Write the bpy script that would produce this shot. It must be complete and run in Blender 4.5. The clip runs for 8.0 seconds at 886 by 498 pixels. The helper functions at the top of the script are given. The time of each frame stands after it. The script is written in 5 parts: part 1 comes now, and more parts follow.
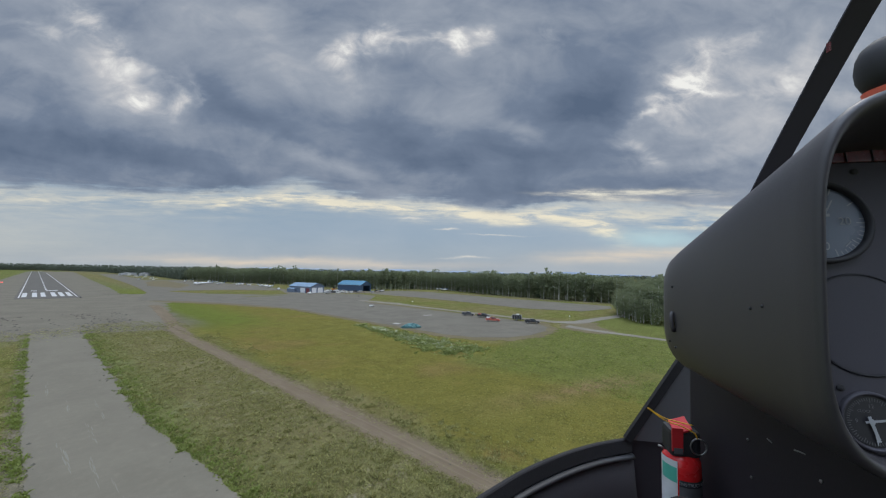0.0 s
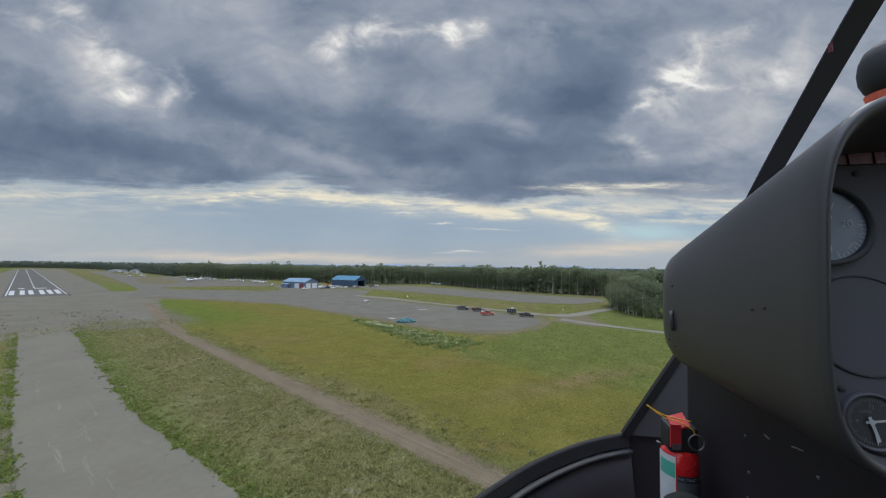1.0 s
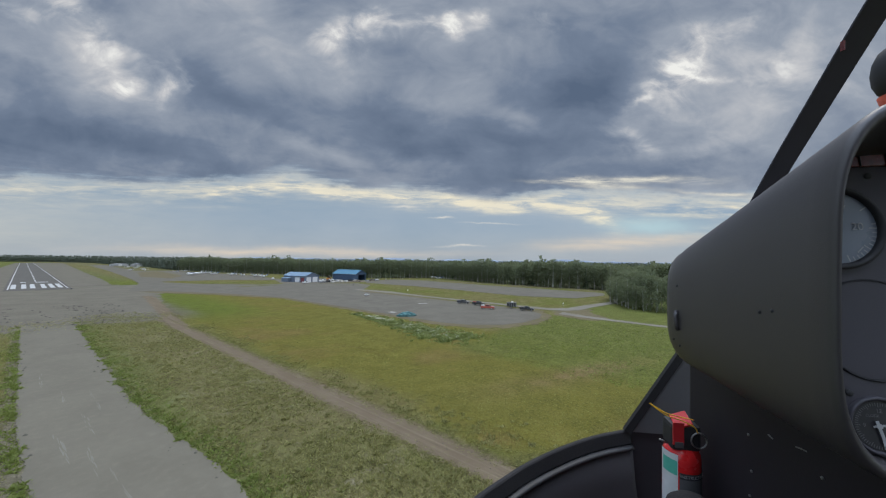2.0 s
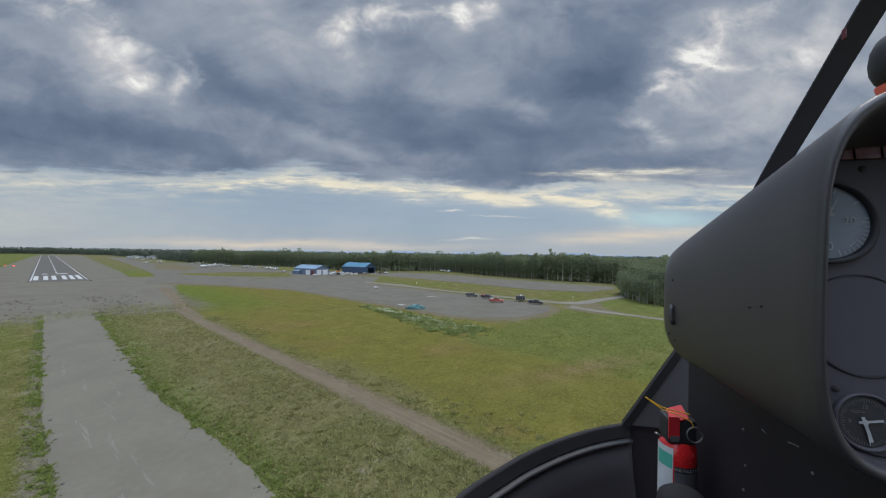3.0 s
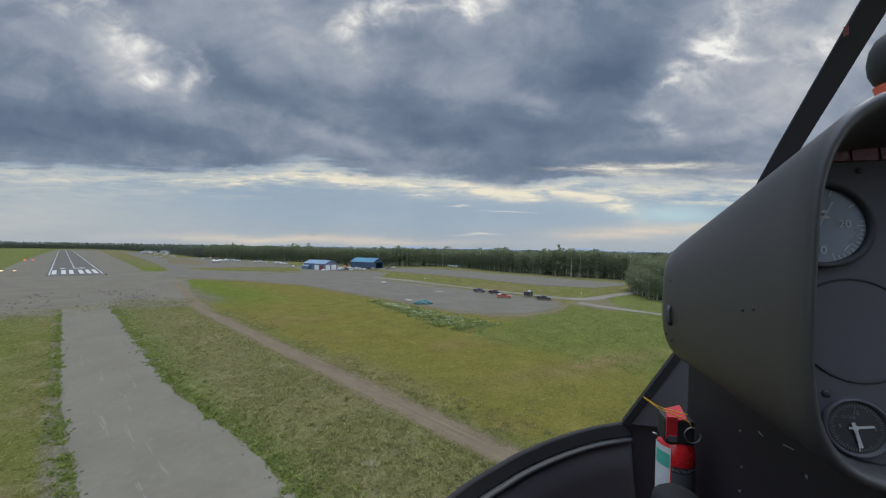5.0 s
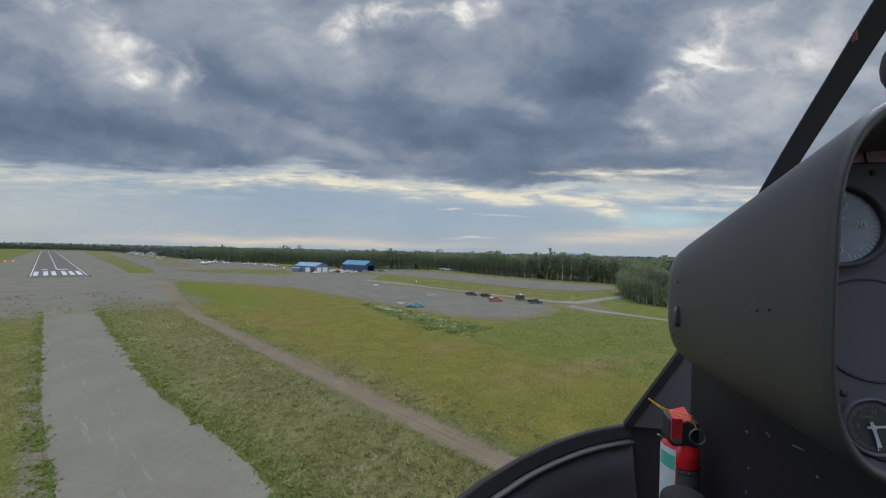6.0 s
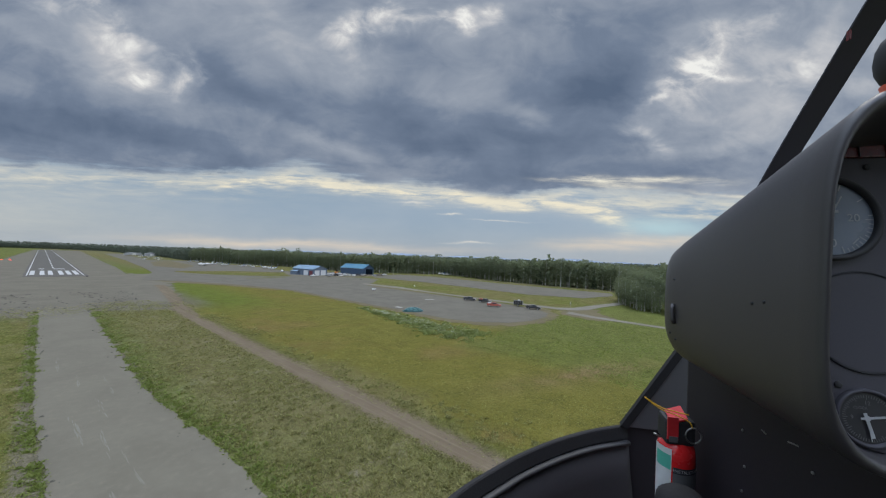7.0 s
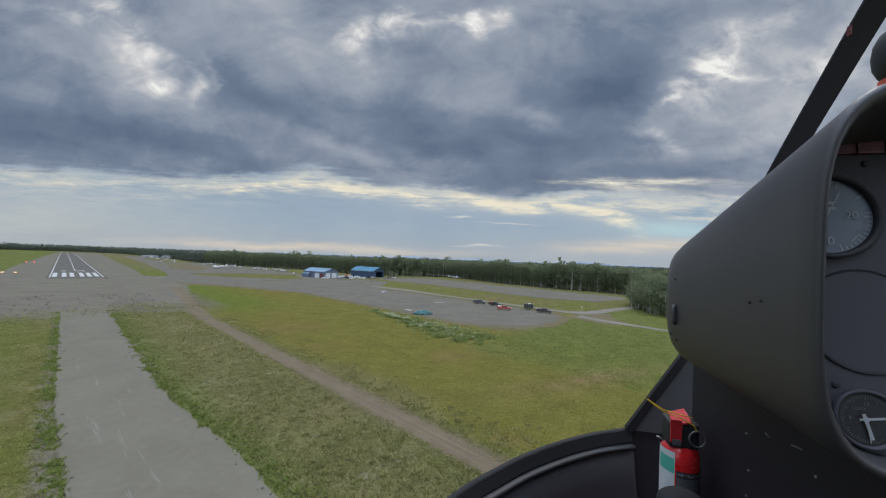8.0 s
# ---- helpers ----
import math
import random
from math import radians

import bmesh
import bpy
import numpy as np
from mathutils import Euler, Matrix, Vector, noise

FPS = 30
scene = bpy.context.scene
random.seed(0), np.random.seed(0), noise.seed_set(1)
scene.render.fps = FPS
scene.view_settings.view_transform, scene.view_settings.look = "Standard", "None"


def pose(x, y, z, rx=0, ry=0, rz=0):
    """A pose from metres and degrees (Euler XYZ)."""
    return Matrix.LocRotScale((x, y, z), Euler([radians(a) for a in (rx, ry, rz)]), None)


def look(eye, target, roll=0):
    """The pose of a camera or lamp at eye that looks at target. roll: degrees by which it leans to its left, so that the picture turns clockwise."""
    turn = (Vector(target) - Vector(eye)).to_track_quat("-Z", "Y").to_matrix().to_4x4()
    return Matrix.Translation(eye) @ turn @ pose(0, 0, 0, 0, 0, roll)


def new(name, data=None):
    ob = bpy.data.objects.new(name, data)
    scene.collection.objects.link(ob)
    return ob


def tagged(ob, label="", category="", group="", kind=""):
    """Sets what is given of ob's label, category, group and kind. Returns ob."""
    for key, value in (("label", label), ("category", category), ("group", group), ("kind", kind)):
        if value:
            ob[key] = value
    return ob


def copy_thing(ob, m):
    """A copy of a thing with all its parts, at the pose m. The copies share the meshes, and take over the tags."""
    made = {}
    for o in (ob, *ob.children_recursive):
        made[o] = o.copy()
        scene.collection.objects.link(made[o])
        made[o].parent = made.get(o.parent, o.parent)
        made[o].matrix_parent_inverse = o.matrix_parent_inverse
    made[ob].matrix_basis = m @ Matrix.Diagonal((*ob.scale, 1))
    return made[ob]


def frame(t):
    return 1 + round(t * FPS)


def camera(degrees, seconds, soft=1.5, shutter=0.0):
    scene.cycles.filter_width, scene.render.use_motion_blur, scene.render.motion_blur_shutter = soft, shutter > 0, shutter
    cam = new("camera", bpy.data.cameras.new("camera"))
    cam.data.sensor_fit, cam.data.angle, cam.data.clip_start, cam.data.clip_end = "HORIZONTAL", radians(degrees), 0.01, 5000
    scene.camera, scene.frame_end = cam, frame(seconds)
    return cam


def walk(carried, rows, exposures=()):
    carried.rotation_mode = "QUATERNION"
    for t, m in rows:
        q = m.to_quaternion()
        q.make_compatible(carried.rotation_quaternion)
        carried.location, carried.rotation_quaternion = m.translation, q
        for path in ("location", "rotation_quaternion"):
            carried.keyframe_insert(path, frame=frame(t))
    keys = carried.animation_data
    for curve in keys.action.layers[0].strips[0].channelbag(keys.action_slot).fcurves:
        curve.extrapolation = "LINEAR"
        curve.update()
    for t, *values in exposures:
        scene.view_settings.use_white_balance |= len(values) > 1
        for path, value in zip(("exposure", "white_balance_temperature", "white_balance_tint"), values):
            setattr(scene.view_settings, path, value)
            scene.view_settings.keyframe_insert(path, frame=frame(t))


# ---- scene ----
cam = camera(104.05, 8.0, soft=1.2)
walk(cam, [
    (0.0, pose(-0.0050, 0.0050, 19.188, 93.90, -1.14, -49.68)),
    (0.5, pose(-0.0061, 0.0099, 19.196, 93.51, -0.84, -50.09)),
    (1.0, pose(-0.0091, 0.0139, 19.197, 93.00, -0.73, -50.57)),
    (1.5, pose(-0.0132, 0.0229, 19.203, 92.51, -0.63, -50.83)),
    (3.0, pose(-0.0010, 0.0010, 19.206, 90.85, -0.86, -49.05)),
    (3.5, pose(0.0041, -0.0080, 19.207, 90.41, -0.94, -48.23)),
    (4.0, pose(0.0091, -0.0139, 19.214, 90.14, -1.02, -47.63)),
    (4.5, pose(0.0112, -0.0189, 19.214, 90.00, -0.97, -47.49)),
    (6.0, pose(-0.0041, 0.0070, 19.208, 90.61, -1.30, -49.06)),
    (6.5, pose(-0.0041, 0.0090, 19.205, 90.97, -1.85, -49.42)),
    (7.0, pose(-0.0040, 0.0050, 19.193, 91.39, -2.08, -49.28)),
    (7.5, pose(-0.0030, 0.0010, 19.188, 91.63, -2.16, -48.69)),
    (8.0, pose(0.0031, -0.0100, 19.189, 91.81, -2.15, -47.65)),
], exposures=[(0.0, 0.0), (8.0, 0.0)])

EYE = 19.2                                            # height of the cockpit over the field
HELI = pose(0.0008, -0.0008, 19.1996, 2.347, -0.433, -59.846)   # cockpit: x right, y ahead, z up from the seat


# ---- node helpers ----
class Ex:
    """A socket with arithmetic."""

    def __init__(self, tree, socket):
        self.tree, self.socket = tree, socket

    def op(self, kind, *others):
        n = self.tree.nodes.new("ShaderNodeMath")
        n.operation = kind
        for i, v in enumerate((self, *others)):
            if isinstance(v, Ex):
                self.tree.links.new(v.socket, n.inputs[i])
            else:
                n.inputs[i].default_value = v
        return Ex(self.tree, n.outputs[0])

    def __add__(self, o): return self.op("ADD", o)
    def __sub__(self, o): return self.op("SUBTRACT", o)
    def __mul__(self, o): return self.op("MULTIPLY", o)
    def __truediv__(self, o): return self.op("DIVIDE", o)
    def clip(self): return self.op("MAXIMUM", 0.0).op("MINIMUM", 1.0)

    def step(self, lo, hi):
        n = self.tree.nodes.new("ShaderNodeMapRange")
        n.interpolation_type = "SMOOTHSTEP"
        self.tree.links.new(self.socket, n.inputs[0])
        n.inputs[1].default_value, n.inputs[2].default_value = lo, hi
        return Ex(self.tree, n.outputs[0])


def vec(tree, x, y, z):
    n = tree.nodes.new("ShaderNodeCombineXYZ")
    for i, v in enumerate((x, y, z)):
        if isinstance(v, Ex):
            tree.links.new(v.socket, n.inputs[i])
        else:
            n.inputs[i].default_value = v
    return n.outputs[0]


def noise_at(tree, where, scale, detail=5.0, rough=0.55, distortion=0.0):
    n = tree.nodes.new("ShaderNodeTexNoise")
    tree.links.new(where, n.inputs["Vector"])
    n.inputs["Scale"].default_value, n.inputs["Detail"].default_value = scale, detail
    n.inputs["Roughness"].default_value, n.inputs["Distortion"].default_value = rough, distortion
    return Ex(tree, n.outputs["Fac"])


def blend(tree, factor, a, b):
    """Mix of two colours, each a socket or a triple."""
    n = tree.nodes.new("ShaderNodeMix")
    n.data_type = "RGBA"
    for socket, v in ((n.inputs[6], a), (n.inputs[7], b)):
        if isinstance(v, tuple):
            socket.default_value = (*v, 1)
        else:
            tree.links.new(v, socket)
    tree.links.new(factor.socket, n.inputs[0])
    return n.outputs[2]


def ramp(tree, value, stops):
    n = tree.nodes.new("ShaderNodeValToRGB")
    tree.links.new(value.socket, n.inputs[0])
    while len(n.color_ramp.elements) < len(stops):
        n.color_ramp.elements.new(0.5)
    for e, (at, c) in zip(n.color_ramp.elements, stops):
        e.position, e.color = at, (*c, 1)
    return n.outputs[0]


# ---- sky and sun ----
SUN_BEARING, SUN_HEIGHT = radians(95), radians(58)
world = bpy.data.worlds.new("sky")
scene.world = world
world.use_nodes = True
wt = world.node_tree
background = wt.nodes["Background"]
sky = wt.nodes.new("ShaderNodeTexSky")
sky.sky_type, sky.sun_disc = "NISHITA", False
sky.sun_elevation, sky.sun_rotation = SUN_HEIGHT, SUN_BEARING
sky.air_density, sky.dust_density = 1.0, 2.0

coord = wt.nodes.new("ShaderNodeTexCoord")
split = wt.nodes.new("ShaderNodeSeparateXYZ")
wt.links.new(coord.outputs["Generated"], split.inputs[0])
DX, DY, DZ = (Ex(wt, split.outputs[i]) for i in range(3))
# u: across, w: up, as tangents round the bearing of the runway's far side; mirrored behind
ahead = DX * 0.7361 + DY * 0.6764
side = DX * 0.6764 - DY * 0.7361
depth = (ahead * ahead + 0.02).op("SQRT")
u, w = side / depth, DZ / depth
up = DZ.op("MAXIMUM", 0.03)
deck_at = vec(wt, side / up, depth / up, 0.0)
view_at = vec(wt, u, w * 1.6, 3.0)
warp_a = noise_at(wt, view_at, 4.2, 6, 0.58)
warp_b = noise_at(wt, vec(wt, u, w * 1.6, 9.0), 4.6, 6, 0.58)
uu = u + (warp_a - 0.5) * 0.24
ww = w + (warp_b - 0.5) * 0.15


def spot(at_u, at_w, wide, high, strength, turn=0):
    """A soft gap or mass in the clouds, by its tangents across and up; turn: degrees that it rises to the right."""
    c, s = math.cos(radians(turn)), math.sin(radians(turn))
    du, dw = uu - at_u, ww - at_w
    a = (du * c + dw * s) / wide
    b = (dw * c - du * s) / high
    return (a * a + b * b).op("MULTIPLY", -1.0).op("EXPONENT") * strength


billow = noise_at(wt, deck_at, 0.9, 6, 0.52, 0.6)
lump = noise_at(wt, view_at, 3.0, 8, 0.54, 0.6)
fine = noise_at(wt, vec(wt, u, w * 1.5, 5.0), 8.0, 7, 0.58, 0.6)
rag = (fine - 0.36) * 3.4
light = (billow - 0.5) * 0.34 + (lump - 0.5) * 0.62 + (fine - 0.5) * 0.30 + 0.42 + u.step(0.55, 1.1) * 0.10
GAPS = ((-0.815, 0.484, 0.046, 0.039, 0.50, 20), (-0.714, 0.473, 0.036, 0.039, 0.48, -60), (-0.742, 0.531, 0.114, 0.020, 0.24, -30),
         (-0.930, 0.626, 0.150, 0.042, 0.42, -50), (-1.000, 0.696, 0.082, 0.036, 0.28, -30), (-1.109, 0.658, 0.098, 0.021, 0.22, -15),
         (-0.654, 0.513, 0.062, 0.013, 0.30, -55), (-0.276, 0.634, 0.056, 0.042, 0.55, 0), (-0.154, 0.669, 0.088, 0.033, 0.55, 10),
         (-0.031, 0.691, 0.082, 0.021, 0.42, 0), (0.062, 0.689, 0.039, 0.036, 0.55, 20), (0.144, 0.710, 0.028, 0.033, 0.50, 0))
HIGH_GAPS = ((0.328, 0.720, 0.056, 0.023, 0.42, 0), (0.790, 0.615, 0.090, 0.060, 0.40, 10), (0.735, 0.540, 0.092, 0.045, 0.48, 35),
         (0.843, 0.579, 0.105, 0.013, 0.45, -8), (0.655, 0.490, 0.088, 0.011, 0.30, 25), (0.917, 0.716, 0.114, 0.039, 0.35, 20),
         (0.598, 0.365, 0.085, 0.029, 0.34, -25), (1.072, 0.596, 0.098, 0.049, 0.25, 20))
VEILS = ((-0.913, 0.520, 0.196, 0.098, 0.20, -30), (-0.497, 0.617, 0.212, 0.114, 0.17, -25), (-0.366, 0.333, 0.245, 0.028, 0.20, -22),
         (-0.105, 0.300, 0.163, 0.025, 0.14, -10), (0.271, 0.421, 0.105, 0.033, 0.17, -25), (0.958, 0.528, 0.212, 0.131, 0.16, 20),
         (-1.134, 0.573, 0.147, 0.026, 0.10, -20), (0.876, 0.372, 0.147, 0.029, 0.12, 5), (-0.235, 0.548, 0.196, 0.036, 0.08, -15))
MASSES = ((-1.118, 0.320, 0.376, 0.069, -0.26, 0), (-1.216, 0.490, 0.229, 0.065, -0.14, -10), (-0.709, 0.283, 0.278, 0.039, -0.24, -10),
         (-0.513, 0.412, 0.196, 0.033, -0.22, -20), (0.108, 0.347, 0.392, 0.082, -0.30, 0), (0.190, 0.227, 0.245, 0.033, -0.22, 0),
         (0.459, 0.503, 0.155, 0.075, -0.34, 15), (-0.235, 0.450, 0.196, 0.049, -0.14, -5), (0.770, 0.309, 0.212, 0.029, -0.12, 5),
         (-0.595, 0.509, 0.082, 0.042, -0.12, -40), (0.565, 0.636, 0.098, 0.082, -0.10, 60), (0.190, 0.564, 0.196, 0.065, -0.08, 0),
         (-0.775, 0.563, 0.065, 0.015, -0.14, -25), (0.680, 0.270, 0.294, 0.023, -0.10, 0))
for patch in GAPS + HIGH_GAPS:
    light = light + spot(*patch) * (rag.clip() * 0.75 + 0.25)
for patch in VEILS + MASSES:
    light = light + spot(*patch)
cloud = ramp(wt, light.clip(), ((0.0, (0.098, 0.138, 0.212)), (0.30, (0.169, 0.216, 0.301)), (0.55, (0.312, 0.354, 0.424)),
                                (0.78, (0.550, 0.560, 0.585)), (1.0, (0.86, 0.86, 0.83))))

# the clear belt under the cloud deck
streak = noise_at(wt, vec(wt, u * 1.3, w * 13.0, 1.0), 2.2, 7, 0.6, 0.3)
haze = noise_at(wt, vec(wt, u * 1.2, w * 4.0, 7.0), 2.4, 6, 0.55, 0.3)
belt = blend(wt, (w * 5.2 + (haze - 0.5) * 1.1).clip(), (0.415, 0.48, 0.55), (0.245, 0.360, 0.500))
clear = wt.nodes.new("ShaderNodeVectorMath")
clear.operation = "SCALE"
wt.links.new(sky.outputs[0], clear.inputs[0])
clear.inputs["Scale"].default_value = 0.07
belt = blend(wt, (haze * 0.2 + 0.06), belt, clear.outputs[0])
bu, bw = u + (warp_a - 0.5) * 0.20, w + (warp_b - 0.5) * 0.045


def band(at_u, at_w, wide, high, strength, turn=0):
    """A flat streak of light or haze in the belt."""
    c, s = math.cos(radians(turn)), math.sin(radians(turn))
    du, dw = bu - at_u, bw - at_w
    a = (du * c + dw * s) / wide
    b = (dw * c - du * s) / high
    return (a * a + b * b).op("MULTIPLY", -1.0).op("EXPONENT") * strength


tongue, notch = (u + 0.366) / 0.10, (u - 0.20) / 0.16
base = (u * -0.004 + 0.209) + (tongue * tongue * -1.0).op("EXPONENT") * 0.030 - (notch * notch * -1.0).op("EXPONENT") * 0.022
thread = noise_at(wt, vec(wt, u * 1.6, w * 11.0, 6.0), 5.5, 7, 0.62, 0.5)
frayed = bw + (streak - 0.5) * 0.070 + (thread - 0.5) * 0.060 + (fine - 0.5) * 0.05 - base
under = (frayed + 0.014) / 0.024
wisp = ((streak * 0.45 + thread * 0.55 - 0.40) * 5.5).clip()
cream = (under * under * -1.0).op("EXPONENT") * (u.step(-0.80, -0.35) * 0.42 + 0.45) * (wisp * 0.45 + 0.55)
cream = cream + (band(-0.46, 0.190, 0.26, 0.018, 0.75) + band(-0.05, 0.178, 0.26, 0.014, 0.80, -4) + band(0.34, 0.158, 0.22, 0.016, 1.0, -6) + band(0.50, 0.130, 0.09, 0.020, 1.0, -25)
                 + band(0.84, 0.160, 0.22, 0.016, 1.0, 4) + band(0.85, 0.110, 0.12, 0.012, 0.6, 12)) * wisp
cream = cream + band(0.05, 0.165, 0.62, 0.040, 0.24) * (haze * 1.4).clip() + band(-1.036, 0.170, 0.46, 0.040, 0.50) * (wisp * 0.5 + 0.4) + band(-1.183, 0.080, 0.42, 0.070, 0.42)
belt = blend(wt, (cream * 0.72).clip() * (thread * 0.9 + 0.45).clip(), belt, (0.84, 0.78, 0.62))
glints = band(0.05, 0.125, 0.030, 0.0022, 0.7) + band(0.20, 0.112, 0.06, 0.0018, 0.5) + band(0.10, 0.042, 0.05, 0.0030, 0.6) + band(-0.06, 0.155, 0.05, 0.003, 0.6)
belt = blend(wt, glints.clip(), belt, (0.80, 0.76, 0.68))
belt = blend(wt, band(0.663, 0.112, 0.13, 0.024, 0.85).clip(), belt, (0.46, 0.63, 0.68))
warm = (band(-0.513, 0.023, 0.30, 0.013, 0.75) + band(-0.10, 0.020, 0.25, 0.010, 0.4) + band(0.60, 0.062, 0.22, 0.018, 1.0, 4)) * (streak * 2.0 - 0.25).clip()
belt = blend(wt, warm.clip(), belt, (0.80, 0.67, 0.52))
deck = frayed.step(-0.012, 0.022)
rift = (band(0.50, 0.240, 0.10, 0.0110, 1.0) + band(0.69, 0.247, 0.13, 0.0100, 1.0, 3) + band(0.56, 0.219, 0.10, 0.0100, 0.9, -3) + band(0.36, 0.232, 0.08, 0.0050, 0.8)
        + band(0.86, 0.216, 0.10, 0.0060, 0.8)) * wisp
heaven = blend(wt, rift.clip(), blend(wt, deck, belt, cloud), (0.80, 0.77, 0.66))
# the deck thins high above and towards the brighter western sky
gain = wt.nodes.new("ShaderNodeVectorMath")
gain.operation = "SCALE"
wt.links.new(heaven, gain.inputs[0])
wt.links.new(((DZ.step(0.64, 0.96) * 5.4 + 1.0) * ((ahead * -1.0).step(-0.15, 0.75) * 1.6 + 1.0)).socket, gain.inputs["Scale"])
wt.links.new(gain.outputs[0], background.inputs["Color"])
background.inputs["Strength"].default_value = 1.0

sun = new("sun", bpy.data.lights.new("sun", "SUN"))
sun.data.energy, sun.data.angle, sun.data.color = 1.4, radians(28), (1.0, 0.95, 0.87)
sun.matrix_world = look((math.sin(SUN_BEARING) * math.cos(SUN_HEIGHT) * 300, math.cos(SUN_BEARING) * math.cos(SUN_HEIGHT) * 300, math.sin(SUN_HEIGHT) * 300 + 19), (0, 0, 19))
tagged(sun, kind="structure")


# ---- materials ----
def material(name, colour, rough=0.7, metal=0.0, spread=0.25, scale=3.0, fine=40.0, bump=0.15, depth=0.01, each=0.0, glow=None, coat=0.0):
    """A surface with two scales of tone and relief, in metres; each: how far alike pieces differ."""
    m = bpy.data.materials.new(name)
    m.use_nodes = True
    t = m.node_tree
    p = t.nodes["Principled BSDF"]
    at = t.nodes.new("ShaderNodeTexCoord").outputs["Object"]
    big, small = noise_at(t, at, scale, 4), noise_at(t, at, fine, 3)
    tone = (big - 0.5) * 2 * spread + (small - 0.5) * spread + 1.0
    if each:
        info = t.nodes.new("ShaderNodeObjectInfo")
        tone = tone + (Ex(t, info.outputs["Random"]) - 0.5) * each
    n = t.nodes.new("ShaderNodeVectorMath")
    n.operation = "SCALE"
    n.inputs[0].default_value = colour
    t.links.new(tone.socket, n.inputs["Scale"])
    t.links.new(n.outputs[0], p.inputs["Base Color"])
    t.links.new(((big - 0.5) * 0.25 + rough).clip().socket, p.inputs["Roughness"])
    p.inputs["Metallic"].default_value = metal
    p.inputs["Coat Weight"].default_value = coat
    if bump:
        b = t.nodes.new("ShaderNodeBump")
        b.inputs["Strength"].default_value, b.inputs["Distance"].default_value = bump, depth
        t.links.new(small.socket, b.inputs["Height"])
        t.links.new(b.outputs[0], p.inputs["Normal"])
    if glow:
        p.inputs["Emission Color"].default_value = (*glow[0], 1)
        p.inputs["Emission Strength"].default_value = glow[1]
    return m


def leaves(name, dark, pale, scale=0.4):
    """Foliage: tone differs by clump and by height of the noise."""
    m = bpy.data.materials.new(name)
    m.use_nodes = True
    t = m.node_tree
    p = t.nodes["Principled BSDF"]
    at = t.nodes.new("ShaderNodeTexCoord").outputs["Object"]
    geo = t.nodes.new("ShaderNodeNewGeometry")
    info = t.nodes.new("ShaderNodeObjectInfo")
    f = Ex(t, geo.outputs["Random Per Island"]) * 0.55 + noise_at(t, at, scale, 3) * 0.5 + (Ex(t, info.outputs["Random"]) - 0.5) * 0.45 - 0.02
    t.links.new(blend(t, f.clip(), dark, pale), p.inputs["Base Color"])
    p.inputs["Roughness"].default_value = 0.75
    thin = t.nodes.new("ShaderNodeBsdfTranslucent")
    t.links.new(blend(t, f.clip(), dark, pale), thin.inputs["Color"])
    both = t.nodes.new("ShaderNodeMixShader")
    both.inputs[0].default_value = 0.6
    t.links.new(p.outputs[0], both.inputs[1])
    t.links.new(thin.outputs[0], both.inputs[2])
    t.links.new(both.outputs[0], t.nodes["Material Output"].inputs["Surface"])
    return m


